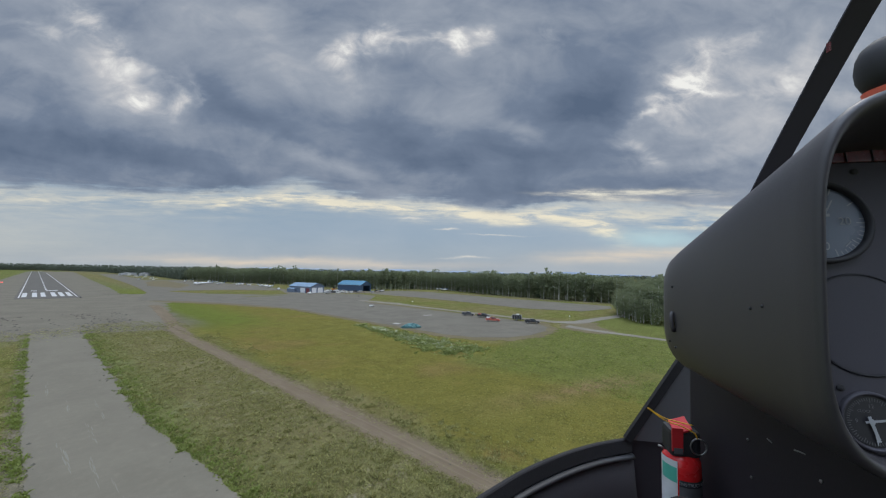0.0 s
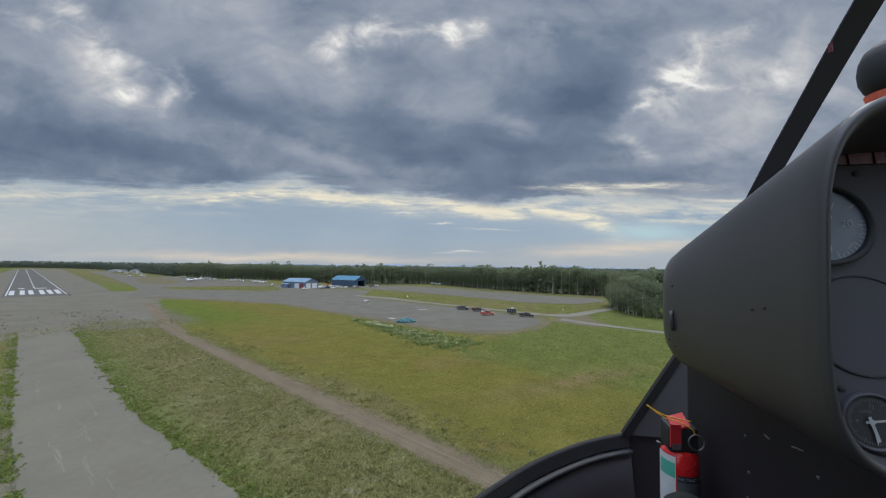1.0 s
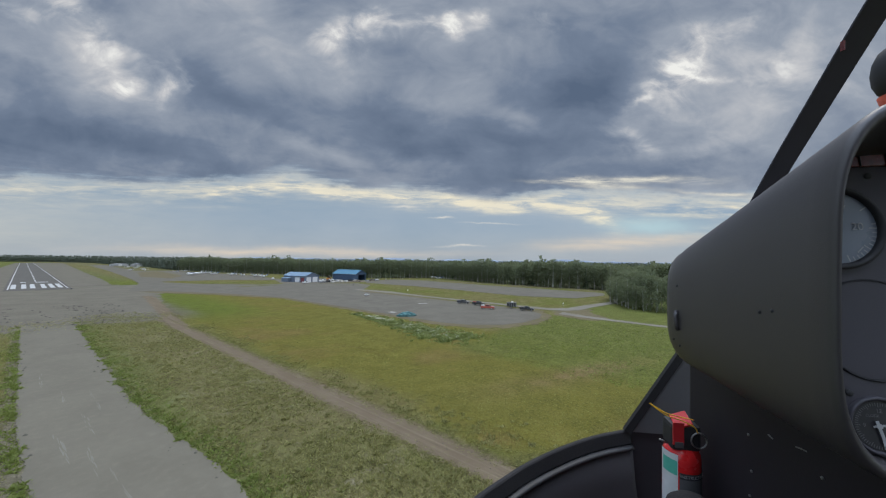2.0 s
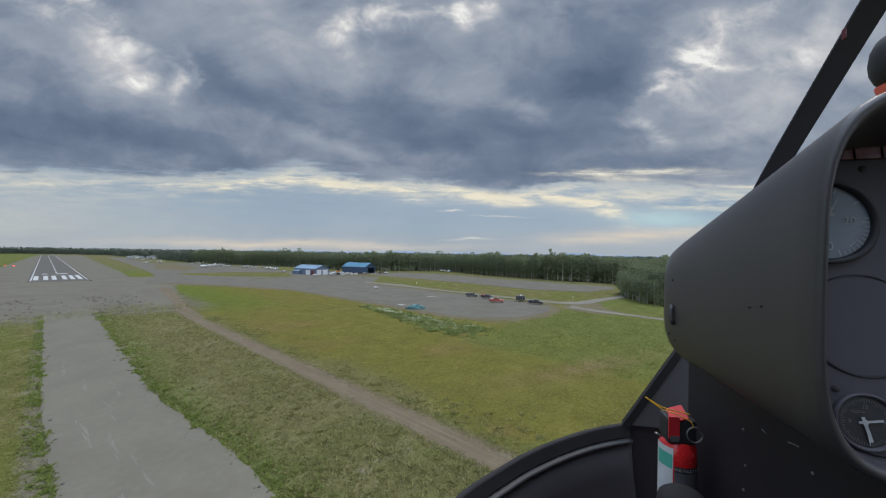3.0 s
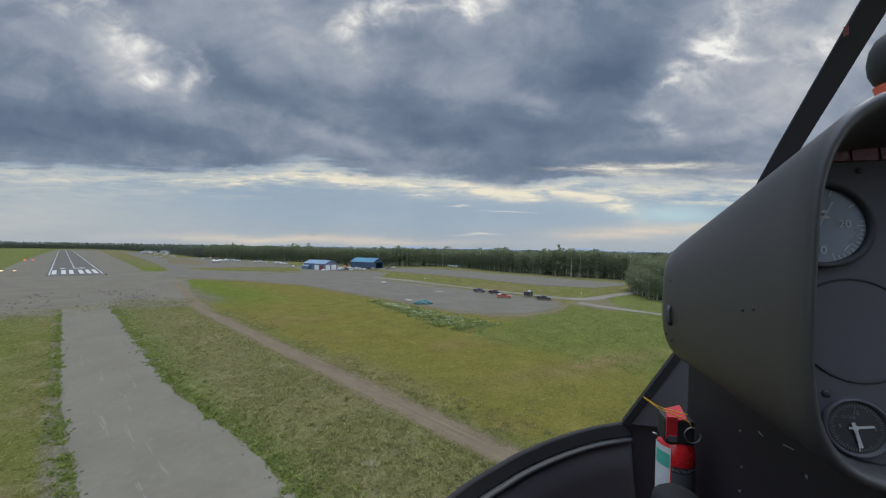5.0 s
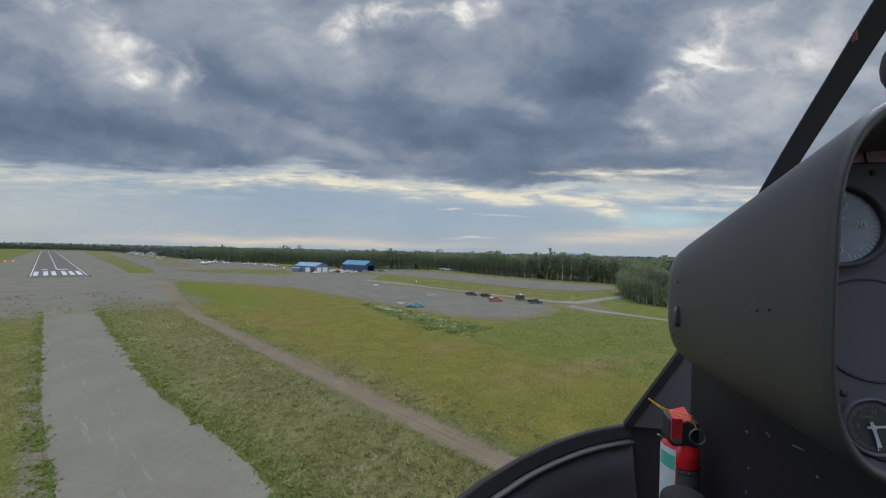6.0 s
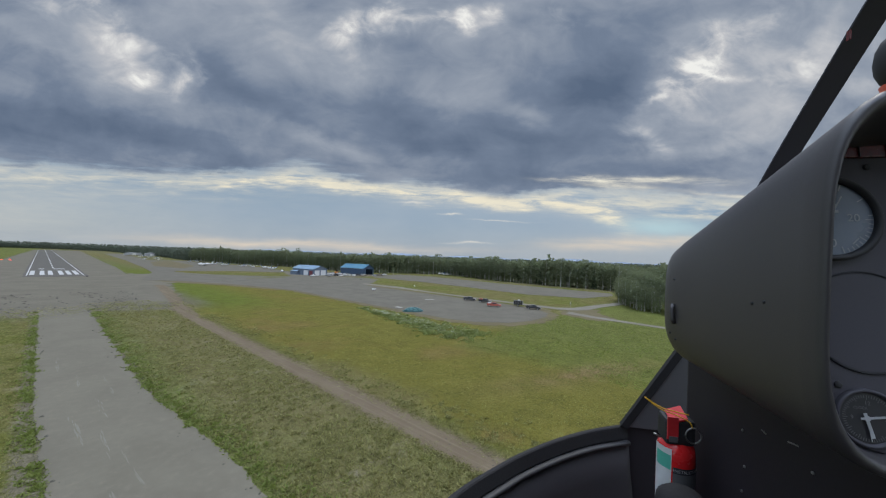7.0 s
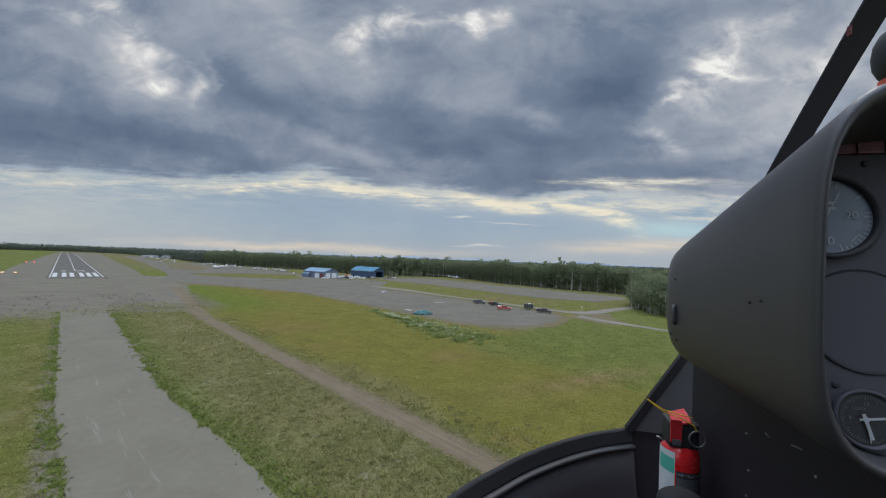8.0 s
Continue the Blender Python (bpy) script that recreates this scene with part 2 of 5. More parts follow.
def ground_material():
    """Grass of a mown airfield: kinds by place, tufts, dry patches."""
    m = bpy.data.materials.new("airfield_grass")
    m.use_nodes = True
    t = m.node_tree
    p = t.nodes["Principled BSDF"]
    at = t.nodes.new("ShaderNodeTexCoord").outputs["Object"]
    s = t.nodes.new("ShaderNodeSeparateXYZ")
    t.links.new(at, s.inputs[0])
    x, y = Ex(t, s.outputs[0]), Ex(t, s.outputs[1])
    wide, mid = noise_at(t, at, 0.035, 5, 0.6), noise_at(t, at, 0.22, 5, 0.65)
    tuft, blade = noise_at(t, at, 1.9, 5, 0.7), noise_at(t, at, 6.0, 3, 0.7)
    xe = x + (mid - 0.5) * 9 + (wide - 0.5) * 14
    olive, lush, dry, brown, straw = (0.152, 0.134, 0.048), (0.118, 0.130, 0.025), (0.205, 0.175, 0.112), (0.190, 0.128, 0.052), (0.180, 0.140, 0.024)
    c = blend(t, wide.step(0.38, 0.66), olive, lush)
    c = blend(t, (mid.step(0.50, 0.68)) * 0.38, c, dry)
    rough = xe.step(7, 12) * (xe * -1.0).step(-28, -24)
    c = blend(t, rough * 0.45, c, (0.168, 0.152, 0.078))
    c = blend(t, rough * (mid * 0.6 + tuft * 0.4).step(0.56, 0.64) * 0.75, c, (0.205, 0.180, 0.132))
    green = (x + (mid - 0.5) * 5).step(9.0, 10.5) * (x * -1.0 + (mid - 0.5) * 5).step(-16.5, -11.5)
    c = blend(t, green * 0.6, c, (0.116, 0.142, 0.040))
    # the smooth field between the track and the apron
    field = xe.step(31, 36) * (xe * -1.0).step(-86, -79)
    c = blend(t, field * 0.8, c, blend(t, (mid * 0.5 + wide * 0.6 - 0.05).clip(), lush, straw))
    c = blend(t, field * wide.step(0.50, 0.66) * 0.55, c, brown)
    # fresh green in the damp far corner of the field
    damp = (x + (mid - 0.5) * 10).step(33, 38) * (x * -1.0 + (wide - 0.5) * 20).step(-66, -50) * (y + (mid - 0.5) * 30).step(105, 150)
    c = blend(t, damp * (mid * 0.5 + 0.35), c, (0.092, 0.138, 0.018))
    # rank green by the ditch and to the west
    ye = y + (mid - 0.5) * 14
    rank = (xe.step(58, 66) * (ye * -1.0).step(-52, -44)).op("MAXIMUM", (xe * -1.0).step(1, 9))
    c = blend(t, rank * 0.8, c, blend(t, tuft, (0.090, 0.110, 0.026), (0.146, 0.162, 0.040)))
    # shadow between tufts, mixed in as a darker green
    c = blend(t, (tuft.step(0.50, 0.68)) * 0.42, c, (0.050, 0.068, 0.020))
    def band(lo, hi, soft):
        return (x + (tuft - 0.5) * 2.6 + (mid - 0.5) * 1.6 - lo).step(0.0, soft) * (x * -1.0 + (tuft - 0.5) * 2.6 + (mid - 0.5) * 1.6 + hi).step(0.0, soft)
    near = (y * -1.0).step(-160, -140)
    c = blend(t, band(25.2, 31.2, 1.6) * near * 0.85, c, (0.158, 0.126, 0.084))
    c = blend(t, band(-1.5, 11.1, 0.9) * near * 0.85, c, (0.158, 0.140, 0.104))
    stony = (ye + (tuft - 0.5) * 10).step(126, 150) * (x + (mid - 0.5) * 12).step(-32, -24) * (x * -1.0 + (mid - 0.5) * 12).step(-44, -34) * (y * -1.0).step(-360, -330)
    c = blend(t, stony * 0.85, c, (0.140, 0.126, 0.094))
    # worn ground beside the runway, and a bare patch in the field
    worn = y.step(335, 430) * (x + (wide - 0.5) * 30).step(16, 26) * (x * -1.0 + (wide - 0.5) * 40).step(-150, -110) * wide.step(0.30, 0.52)
    c = blend(t, worn * 0.45, c, (0.146, 0.128, 0.084))
    ex, ey = (x - 62.0) / 15.0, (y - 21.0 - (x - 60.0) * -0.42) / (tuft * 3.0 + 1.6)
    bare = (ex * ex + ey * ey).op("MULTIPLY", -1.0).op("EXPONENT") * mid.step(0.30, 0.58)
    c = blend(t, bare * 0.75, c, (0.200, 0.138, 0.070))
    n = t.nodes.new("ShaderNodeVectorMath")
    n.operation = "SCALE"
    t.links.new(c, n.inputs[0])
    # strong tone contrast, partly standing for shading of the clumps
    t.links.new((blade * 1.25 + tuft * 1.9 + mid * 0.7 - 1.12).op("MAXIMUM", 0.25).socket, n.inputs["Scale"])
    t.links.new(n.outputs[0], p.inputs["Base Color"])
    p.inputs["Roughness"].default_value = 0.95
    p.inputs["Specular IOR Level"].default_value = 0.1
    b = t.nodes.new("ShaderNodeBump")
    b.inputs["Strength"].default_value, b.inputs["Distance"].default_value = 0.9, 0.35
    t.links.new((tuft * 0.7 + blade * 0.3).socket, b.inputs["Height"])
    t.links.new(b.outputs[0], p.inputs["Normal"])
    return m


def paving(name, colour, stain, scale=0.12, ruts=0.0, dust=(0.2, 0.17, 0.13), dusty=0.2):
    """Old asphalt: long stains, grit, bleached patches."""
    m = bpy.data.materials.new(name)
    m.use_nodes = True
    t = m.node_tree
    p = t.nodes["Principled BSDF"]
    at = t.nodes.new("ShaderNodeTexCoord").outputs["Object"]
    wide, mid, grit = noise_at(t, at, scale, 6, 0.6, 0.5), noise_at(t, at, 1.1, 5, 0.65), noise_at(t, at, 14.0, 2, 0.7)
    c = blend(t, wide.step(0.35, 0.65), colour, stain)
    c = blend(t, mid.step(0.52, 0.75) * dusty, c, dust)
    if ruts:                                          # wheel marks along the lane
        s = t.nodes.new("ShaderNodeSeparateXYZ")
        t.links.new(at, s.inputs[0])
        lane = noise_at(t, vec(t, Ex(t, s.outputs[0]) * 3.2, Ex(t, s.outputs[1]) * 0.05, 2.0), 1.0, 4, 0.65)
        c = blend(t, lane.step(0.50, 0.64) * ruts, c, (0.215, 0.180, 0.125))
        c = blend(t, (lane * -1.0).step(-0.46, -0.36) * ruts, c, (0.092, 0.070, 0.046))
    n = t.nodes.new("ShaderNodeVectorMath")
    n.operation = "SCALE"
    t.links.new(c, n.inputs[0])
    t.links.new((grit * 0.35 + mid * 0.25 + 0.70).socket, n.inputs["Scale"])
    t.links.new(n.outputs[0], p.inputs["Base Color"])
    p.inputs["Roughness"].default_value = 0.95
    p.inputs["Specular IOR Level"].default_value = 0.12
    b = t.nodes.new("ShaderNodeBump")
    b.inputs["Strength"].default_value, b.inputs["Distance"].default_value = 0.35, 0.03
    t.links.new(grit.socket, b.inputs["Height"])
    t.links.new(b.outputs[0], p.inputs["Normal"])
    return m


GRASS = ground_material()
ASPHALT = paving("worn_asphalt", (0.130, 0.119, 0.093), (0.145, 0.133, 0.104))
APRON = paving("apron_asphalt", (0.110, 0.101, 0.082), (0.130, 0.120, 0.098))
RUNWAY = paving("runway_asphalt", (0.088, 0.083, 0.073), (0.106, 0.100, 0.088))
GRAVEL = paving("broken_asphalt_and_gravel", (0.116, 0.105, 0.081), (0.136, 0.124, 0.097), 0.09, dusty=0.5)
TRACK = paving("dirt_track", (0.120, 0.092, 0.062), (0.142, 0.112, 0.077), 0.3, ruts=0.45, dust=(0.118, 0.108, 0.050), dusty=0.8)
VERGE = paving("bare_brown_verge", (0.112, 0.094, 0.055), (0.130, 0.108, 0.064), 0.15, dust=(0.10, 0.11, 0.04), dusty=0.7)
ROAD = paving("pale_road_asphalt", (0.155, 0.143, 0.116), (0.180, 0.168, 0.140))
WHITE_LINE = material("road_paint", (0.40, 0.40, 0.39), 0.8, spread=0.12, scale=0.5, fine=6.0)
BIRCH_LEAF = leaves("birch_leaf", (0.135, 0.166, 0.092), (0.215, 0.245, 0.140))
# shrub colour raised in place of haze over the dark wood
PALED_SHRUB = leaves("paled_shrub_leaf", (0.165, 0.205, 0.105), (0.270, 0.310, 0.165))
SPRUCE_LEAF = leaves("spruce_needle", (0.060, 0.082, 0.046), (0.105, 0.132, 0.070))
WEED_LEAF = leaves("weed_leaf", (0.125, 0.165, 0.045), (0.300, 0.340, 0.120), 0.5)
# wide tone range: shadow among the clumps is partly in the blade colour
GRASS_BLADE = leaves("grass_blade", (0.110, 0.122, 0.034), (0.385, 0.365, 0.150), 0.7)
FRINGE = leaves("rank_grass_blade", (0.150, 0.195, 0.042), (0.310, 0.350, 0.098), 0.6)
FLOWER = material("white_umbel", (0.48, 0.49, 0.37), 0.9, spread=0.15)
BIRCH_BARK = material("birch_bark", (0.42, 0.41, 0.37), 0.85, spread=0.4, scale=1.2, fine=6.0)
DARK_BARK = material("spruce_bark", (0.10, 0.08, 0.06), 0.9)


# ---- mesh helpers ----
def part(name, bm, mat, parent=None, label="", smooth=False):
    """Links a bmesh as one mesh object, under a thing or a part."""
    me = bpy.data.meshes.new(name)
    bm.normal_update()
    bm.to_mesh(me)
    bm.free()
    me.materials.append(mat)
    if smooth:
        for f in me.polygons:
            f.use_smooth = True
    ob = new(name, me)
    if parent:
        ob.parent = parent
    if label:
        ob["label"] = label
    return ob


def thing(name, m, label, category, group="", kind=""):
    ob = new(name)
    ob.empty_display_size = 0.2
    ob.matrix_basis = m
    return tagged(ob, label, category, group, kind)


def box(bm, x0, x1, y0, y1, z0, z1, bevel=0.0, m=None):
    made = bmesh.ops.create_cube(bm, size=1.0, matrix=Matrix.Translation(((x0 + x1) / 2, (y0 + y1) / 2, (z0 + z1) / 2)) @ Matrix.Diagonal((x1 - x0, y1 - y0, z1 - z0, 1)))
    verts = made["verts"]
    if bevel:
        edges = list({e for v in verts for e in v.link_edges})
        r = bmesh.ops.bevel(bm, geom=edges, offset=bevel, segments=2, affect="EDGES", profile=0.6)
        verts = r["verts"]
    if m is not None:
        bmesh.ops.transform(bm, matrix=m, verts=list({v for v in verts}))
    return bm


def loft(bm, rings, closed=True, caps=True):
    rows = [[bm.verts.new(p) for p in ring] for ring in rings]
    n = len(rows[0])
    for a, b in zip(rows, rows[1:]):
        for i in range(n if closed else n - 1):
            j = (i + 1) % n
            bm.faces.new((a[i], a[j], b[j], b[i]))
    if caps and closed:
        bm.faces.new(list(reversed(rows[0])))
        bm.faces.new(rows[-1])
    return rows


def tube(bm, points, radius, seg=8, caps=True):
    """A round bar along points; radius: one, or one for each point."""
    pts = [Vector(p) for p in points]
    radii = radius if isinstance(radius, (list, tuple)) else [radius] * len(pts)
    rings = []
    for i, p in enumerate(pts):
        d = (pts[min(i + 1, len(pts) - 1)] - pts[max(i - 1, 0)]).normalized()
        a = d.orthogonal().normalized() if i == 0 else (a - d * a.dot(d)).normalized()
        b = d.cross(a)
        rings.append([p + (a * math.cos(k * math.tau / seg) + b * math.sin(k * math.tau / seg)) * radii[i] for k in range(seg)])
    loft(bm, rings, True, caps)
    return bm


def curve_through(points, n):
    """Catmull-Rom through a few points."""
    p = [Vector(q) for q in points]
    p = [p[0] * 2 - p[1]] + p + [p[-1] * 2 - p[-2]]
    out = []
    for i in range(1, len(p) - 2):
        for k in range(n):
            t = k / n
            a, b, c, d = p[i - 1:i + 3]
            out.append(0.5 * (2 * b + (c - a) * t + (2 * a - 5 * b + 4 * c - d) * t * t + (3 * b - a - 3 * c + d) * t ** 3))
    return out + [p[-2]]


def sheet(name, outline, z, mat, label, category, ragged=0.0, step=2.0, kind="structure", thick=0.05, parent=None):
    """A paved area from its outline, with worn, uneven edges."""
    pts, n = [], len(outline)
    for i in range(n):
        a, b = Vector(outline[i]).to_3d(), Vector(outline[(i + 1) % n]).to_3d()
        k = max(1, int((b - a).length / step)) if ragged else 1
        side = Vector((-(b - a).y, (b - a).x, 0)).normalized()
        for j in range(k):
            p = a.lerp(b, j / k)
            pts.append(p + side * ragged * (noise.noise(p * 0.35) * 1.3 + noise.noise(p * 1.7) * 0.7))
    bm = bmesh.new()
    top = [bm.verts.new((p.x, p.y, z)) for p in pts]
    f = bm.faces.new(top)
    f.normal_update()
    if f.normal.z < 0:
        f.normal_flip()
    r = bmesh.ops.extrude_face_region(bm, geom=[f])
    bmesh.ops.translate(bm, verts=[v for v in r["geom"] if isinstance(v, bmesh.types.BMVert)], vec=(0, 0, -thick))
    bmesh.ops.triangulate(bm, faces=bm.faces[:])
    bmesh.ops.recalc_face_normals(bm, faces=bm.faces[:])
    ob = part(name, bm, mat, parent)
    if parent is None:
        tagged(ob, label, category, kind=kind)
    return ob


# ---- the field ----
bm = bmesh.new()
rings = [0.0, 30, 60, 100, 150, 220, 320, 480, 750, 1200, 2000, 3200, 4900]
loops = [[bm.verts.new((r * math.sin(a * math.tau / 64), r * math.cos(a * math.tau / 64), -0.06)) for a in range(64)] for r in rings[1:]]
middle = bm.verts.new((0, 0, -0.06))
for i in range(64):
    bm.faces.new((middle, loops[0][(i + 1) % 64], loops[0][i]))
    for a, b in zip(loops, loops[1:]):
        bm.faces.new((a[i], a[(i + 1) % 64], b[(i + 1) % 64], b[i]))
tagged(part("ground", bm, GRASS), "mown olive and green airfield grass with dry patches", "ground", kind="structure")

sheet("pavement", [(-26, 146), (-12, 150), (-3, 134), (12, 142), (24, 134), (33, 150), (46, 232), (60, 246), (50, 318), (28, 330), (-30, 330)], -0.03, GRAVEL,
      "grey broken asphalt and gravel before the runway", "gravel", 3.0, 1.0)


def strip_edge(y):
    """The east edge of the old strip, which widens southwards."""
    s = min(1.0, max(0.0, (62 - y) / 30))
    return 9.9 + 2.4 * s * s * (3 - 2 * s)


def strip_west(y):
    s = min(1.0, max(0.0, (64 - y) / 26))
    return 0.1 + 0.9 * s * s * (3 - 2 * s)


sheet("pavement", [(1.0, -60)] + [(strip_edge(y), y) for y in range(-60, 151, 6)] + [(strip_west(y), y) for y in range(150, 30, -6)], 0.0, ASPHALT, "worn grey asphalt strip with ragged edges in grass", "old taxiway", 0.28, 0.45)
sheet("pavement", [(-28, 318), (39, 322), (43, 402), (49, 641), (66, 1230), (70, 1440), (-12, 1440), (-24, 800), (-28, 500)], 0.008, GRAVEL, "grey paved shoulders beside the runway", "shoulder", 1.2, 4.0)
sheet("runway", [(-6.5, 300), (19.5, 300), (19.5, 1470), (-6.5, 1470)], 0.02, RUNWAY, "dark asphalt runway with white markings", "runway", 0.25, 12)
sheet("path", [(26.3, -60), (30.0, -60), (30.1, 60), (30.3, 112), (32.3, 142), (28.6, 142), (26.3, 112), (26.3, 60)], -0.05, TRACK,
      "brown dirt track worn into the grass", "dirt track", 0.3, 0.5, thick=0.02)
sheet("path", [(30.0, 127), (31.2, 127), (33.0, 146), (37.5, 178), (42.0, 222), (38.0, 224), (33.5, 180), (30.0, 148)], -0.02, TRACK,
      "faint dirt track fading onto broken asphalt", "dirt track", 0.8, 0.4, thick=0.02)
sheet("pavement", [(80.6, 67), (83.5, 58), (91, 49.6), (103, 46.2), (117, 46.6), (132, 57), (139, 200), (60, 262), (40.5, 252), (65, 208.5), (80.6, 168)], -0.025, VERGE,
      "bare brown earth along the apron edge", "verge", 1.5, 1.0)
sheet("apron", [(84, 70), (87, 61), (94, 53.5), (103, 50.5), (114, 50.5), (123, 53.5), (129, 61), (131, 75), (132, 165), (134, 178), (150, 192), (172, 214),
                (176, 236), (160, 250), (139, 264), (113, 270), (85, 302), (70, 340), (80, 420), (100, 620), (122, 1100), (94, 1100), (73, 610), (62, 420), (55, 335), (38, 262), (55, 244), (73, 208), (84, 169)],
      -0.005, APRON, "wide grey asphalt apron with a rounded end", "apron", 0.25, 2.0)
sheet("road", [(136, 56), (139.5, 49.5), (146, 46.5), (160, 45.5), (190, 40), (230, 34), (230, 38.5), (190, 45), (160, 51), (147, 53), (141.5, 58), (141, 100), (141.5, 130), (146, 160), (142, 190), (137, 188), (138, 150), (136.5, 100)],
      0.0, ROAD, "narrow pale asphalt road", "road", 0.2, 2.0)
sheet("path", [(124.5, -30), (127.5, -30), (128.0, 20), (130.5, 40), (134.5, 50), (128, 49), (126.2, 40), (124.5, 20)], -0.004, ROAD, "narrow pale side path to the road", "path", 0.25, 1.2)
sheet("pavement", [(121, 36), (128, 30), (139, 40), (150, 44), (146, 50), (134, 54), (124, 49)], -0.035, VERGE, "bare brown earth where the tracks meet", "verge", 1.2, 1.5)
sheet("apron", [(222, 57), (238, 62), (240, 145), (250, 228), (240, 262), (205, 262), (186, 238), (190, 186), (186, 135), (180, 92), (191, 64)], -0.005, APRON,
      "far grey asphalt parking ramp", "apron", 0.3, 3.0)
sheet("road", [(252, 50), (255, 50), (258, 150), (266, 240), (262, 240), (254.5, 150)], -0.01, TRACK, "pale gravel lane along the wood", "gravel lane", 0.3, 3.0)
sheet("apron", [(70, 350), (112, 350), (150, 320), (158, 330), (168, 420), (150, 560), (138, 640), (80, 640), (68, 480)], -0.008, APRON, "far aircraft parking on grey asphalt", "apron", 0.5, 4.0)
sheet("pavement", [(74, 446), (88, 399), (106, 440), (114, 478), (119, 609), (104, 600), (91, 567)], 0.006, VERGE, "bare brown earth beside the far taxiway", "bare earth", 2.0, 3.0)
sheet("grass_island", [(92, 256.5), (104, 255.2), (120, 256.5), (121, 259.5), (107, 261), (94, 259)], 0.006, GRASS, "thin dark sliver of grass in the asphalt", "grass island", 0.7, 1.0)
sheet("pavement", [(128, 262), (172, 252), (214, 248), (216, 275), (190, 330), (150, 330)], -0.012, GRAVEL, "dusty yard round the hangars", "yard", 0.8, 3.0)



TURF = ((-34, 0.5, 30, 138, 0.32, 0.32), (10.0, 27.3, 4, 136, 0.24, 0.36), (29.1, 79, 4, 120, 0.4, 0.10), (62, 122, -12, 44, 0.45, 0.34))


def hummock(x, y, x0, x1, y0, y1, relief):
    rim = (min(x - x0, x1 - x, y - y0, y1 - y) - 0.45 - 0.8 * noise.noise((x * 0.9, y * 0.9, 11)) - 0.4 * noise.noise((x * 2.6, y * 2.6, 4))) / 0.8
    rim = max(0.0, min(1.0, rim))
    if 0 < x < 16:
        rim = max(0.0, min(rim, (x - strip_edge(y) - 0.5) / 0.9))
    lift = 0.45 * noise.noise((x * 0.55, y * 0.55, 1)) + 0.55 * noise.noise((x * 1.2, y * 1.2, 5)) + 0.35 * noise.noise((x * 2.4, y * 2.4, 7)) + 0.3 * noise.noise((x * 0.13, y * 0.13, 9)) + 0.45
    return -0.075 + 0.02 * rim + relief * max(0.0, lift) * rim


def height(x, y):
    """The height of the grass at a place."""
    return max([-0.06] + [hummock(x, y, x0, x1, y0, y1, r) for x0, x1, y0, y1, _, r in TURF if x0 < x < x1 and y0 < y < y1])


def turf(x0, x1, y0, y1, step, relief):
    """Hummocky grass over the flat ground, sinking into it at its edges."""
    nx, ny = int((x1 - x0) / step), int((y1 - y0) / step)
    verts = []
    for j in range(ny + 1):
        for i in range(nx + 1):
            x, y = x0 + (x1 - x0) * i / nx, y0 + (y1 - y0) * j / ny
            verts.append((x, y, hummock(x, y, x0, x1, y0, y1, relief)))
    faces = [(j * (nx + 1) + i, j * (nx + 1) + i + 1, (j + 1) * (nx + 1) + i + 1, (j + 1) * (nx + 1) + i) for j in range(ny) for i in range(nx)]
    me = bpy.data.meshes.new("grass_turf")
    me.from_pydata(verts, [], faces)
    me.materials.append(GRASS)
    for f in me.polygons:
        f.use_smooth = True
    return tagged(new("grass_turf", me), "hummocky rough olive grass", "grass", kind="stuff")


for area in TURF:
    turf(*area)

# runway markings
lines = thing("runway_marking", pose(0, 0, 0), "white painted runway threshold bars and lines", "runway marking", kind="structure")


def painted(x0, x1, y0, y1, name="stripe"):
    bm = bmesh.new()
    n = max(1, int((y1 - y0) / 12))
    for i in range(n):
        box(bm, x0, x1, y0 + (y1 - y0) * i / n, y0 + (y1 - y0) * (i + 1) / n - 0.05, 0.02, 0.028)
    return part(name, bm, WHITE_LINE, lines)


for x in (-3.2, 0.9, 4.4, 8.9, 12.3, 15.6):
    painted(x - 1.0, x + 1.0, 318, 364)
painted(-5.3, -4.75, 312, 1450, "edge_line")
painted(17.75, 18.3, 312, 1450, "edge_line")
painted(-5.3, 18.3, 1436, 1442, "end_line")
painted(-0.9, 1.9, 386, 394, "numeral_bar")
painted(6.5, 12.2, 386, 394, "numeral_bar")
for i in range(26):
    painted(6.1, 6.9, 400 + i * 40, 424 + i * 40, "centre_dash")
PALE_MARK = material("faded_white_marking", (0.30, 0.295, 0.27), 0.9, spread=0.3, scale=1.5, fine=8.0)
SKID = material("pale_scuff", (0.152, 0.142, 0.116), 0.9, spread=0.3, scale=0.8, fine=5.0)
sheet("cross_mark", [(113.2, 107.0), (114.6, 105.8), (114.9, 106.3), (116.6, 104.8), (117.5, 105.9), (116.0, 107.2), (115.6, 106.8), (114.1, 108.1)], 0.004, PALE_MARK, "faded white painted bar on the apron", "marking", 0.05, 0.5, thick=0.004)

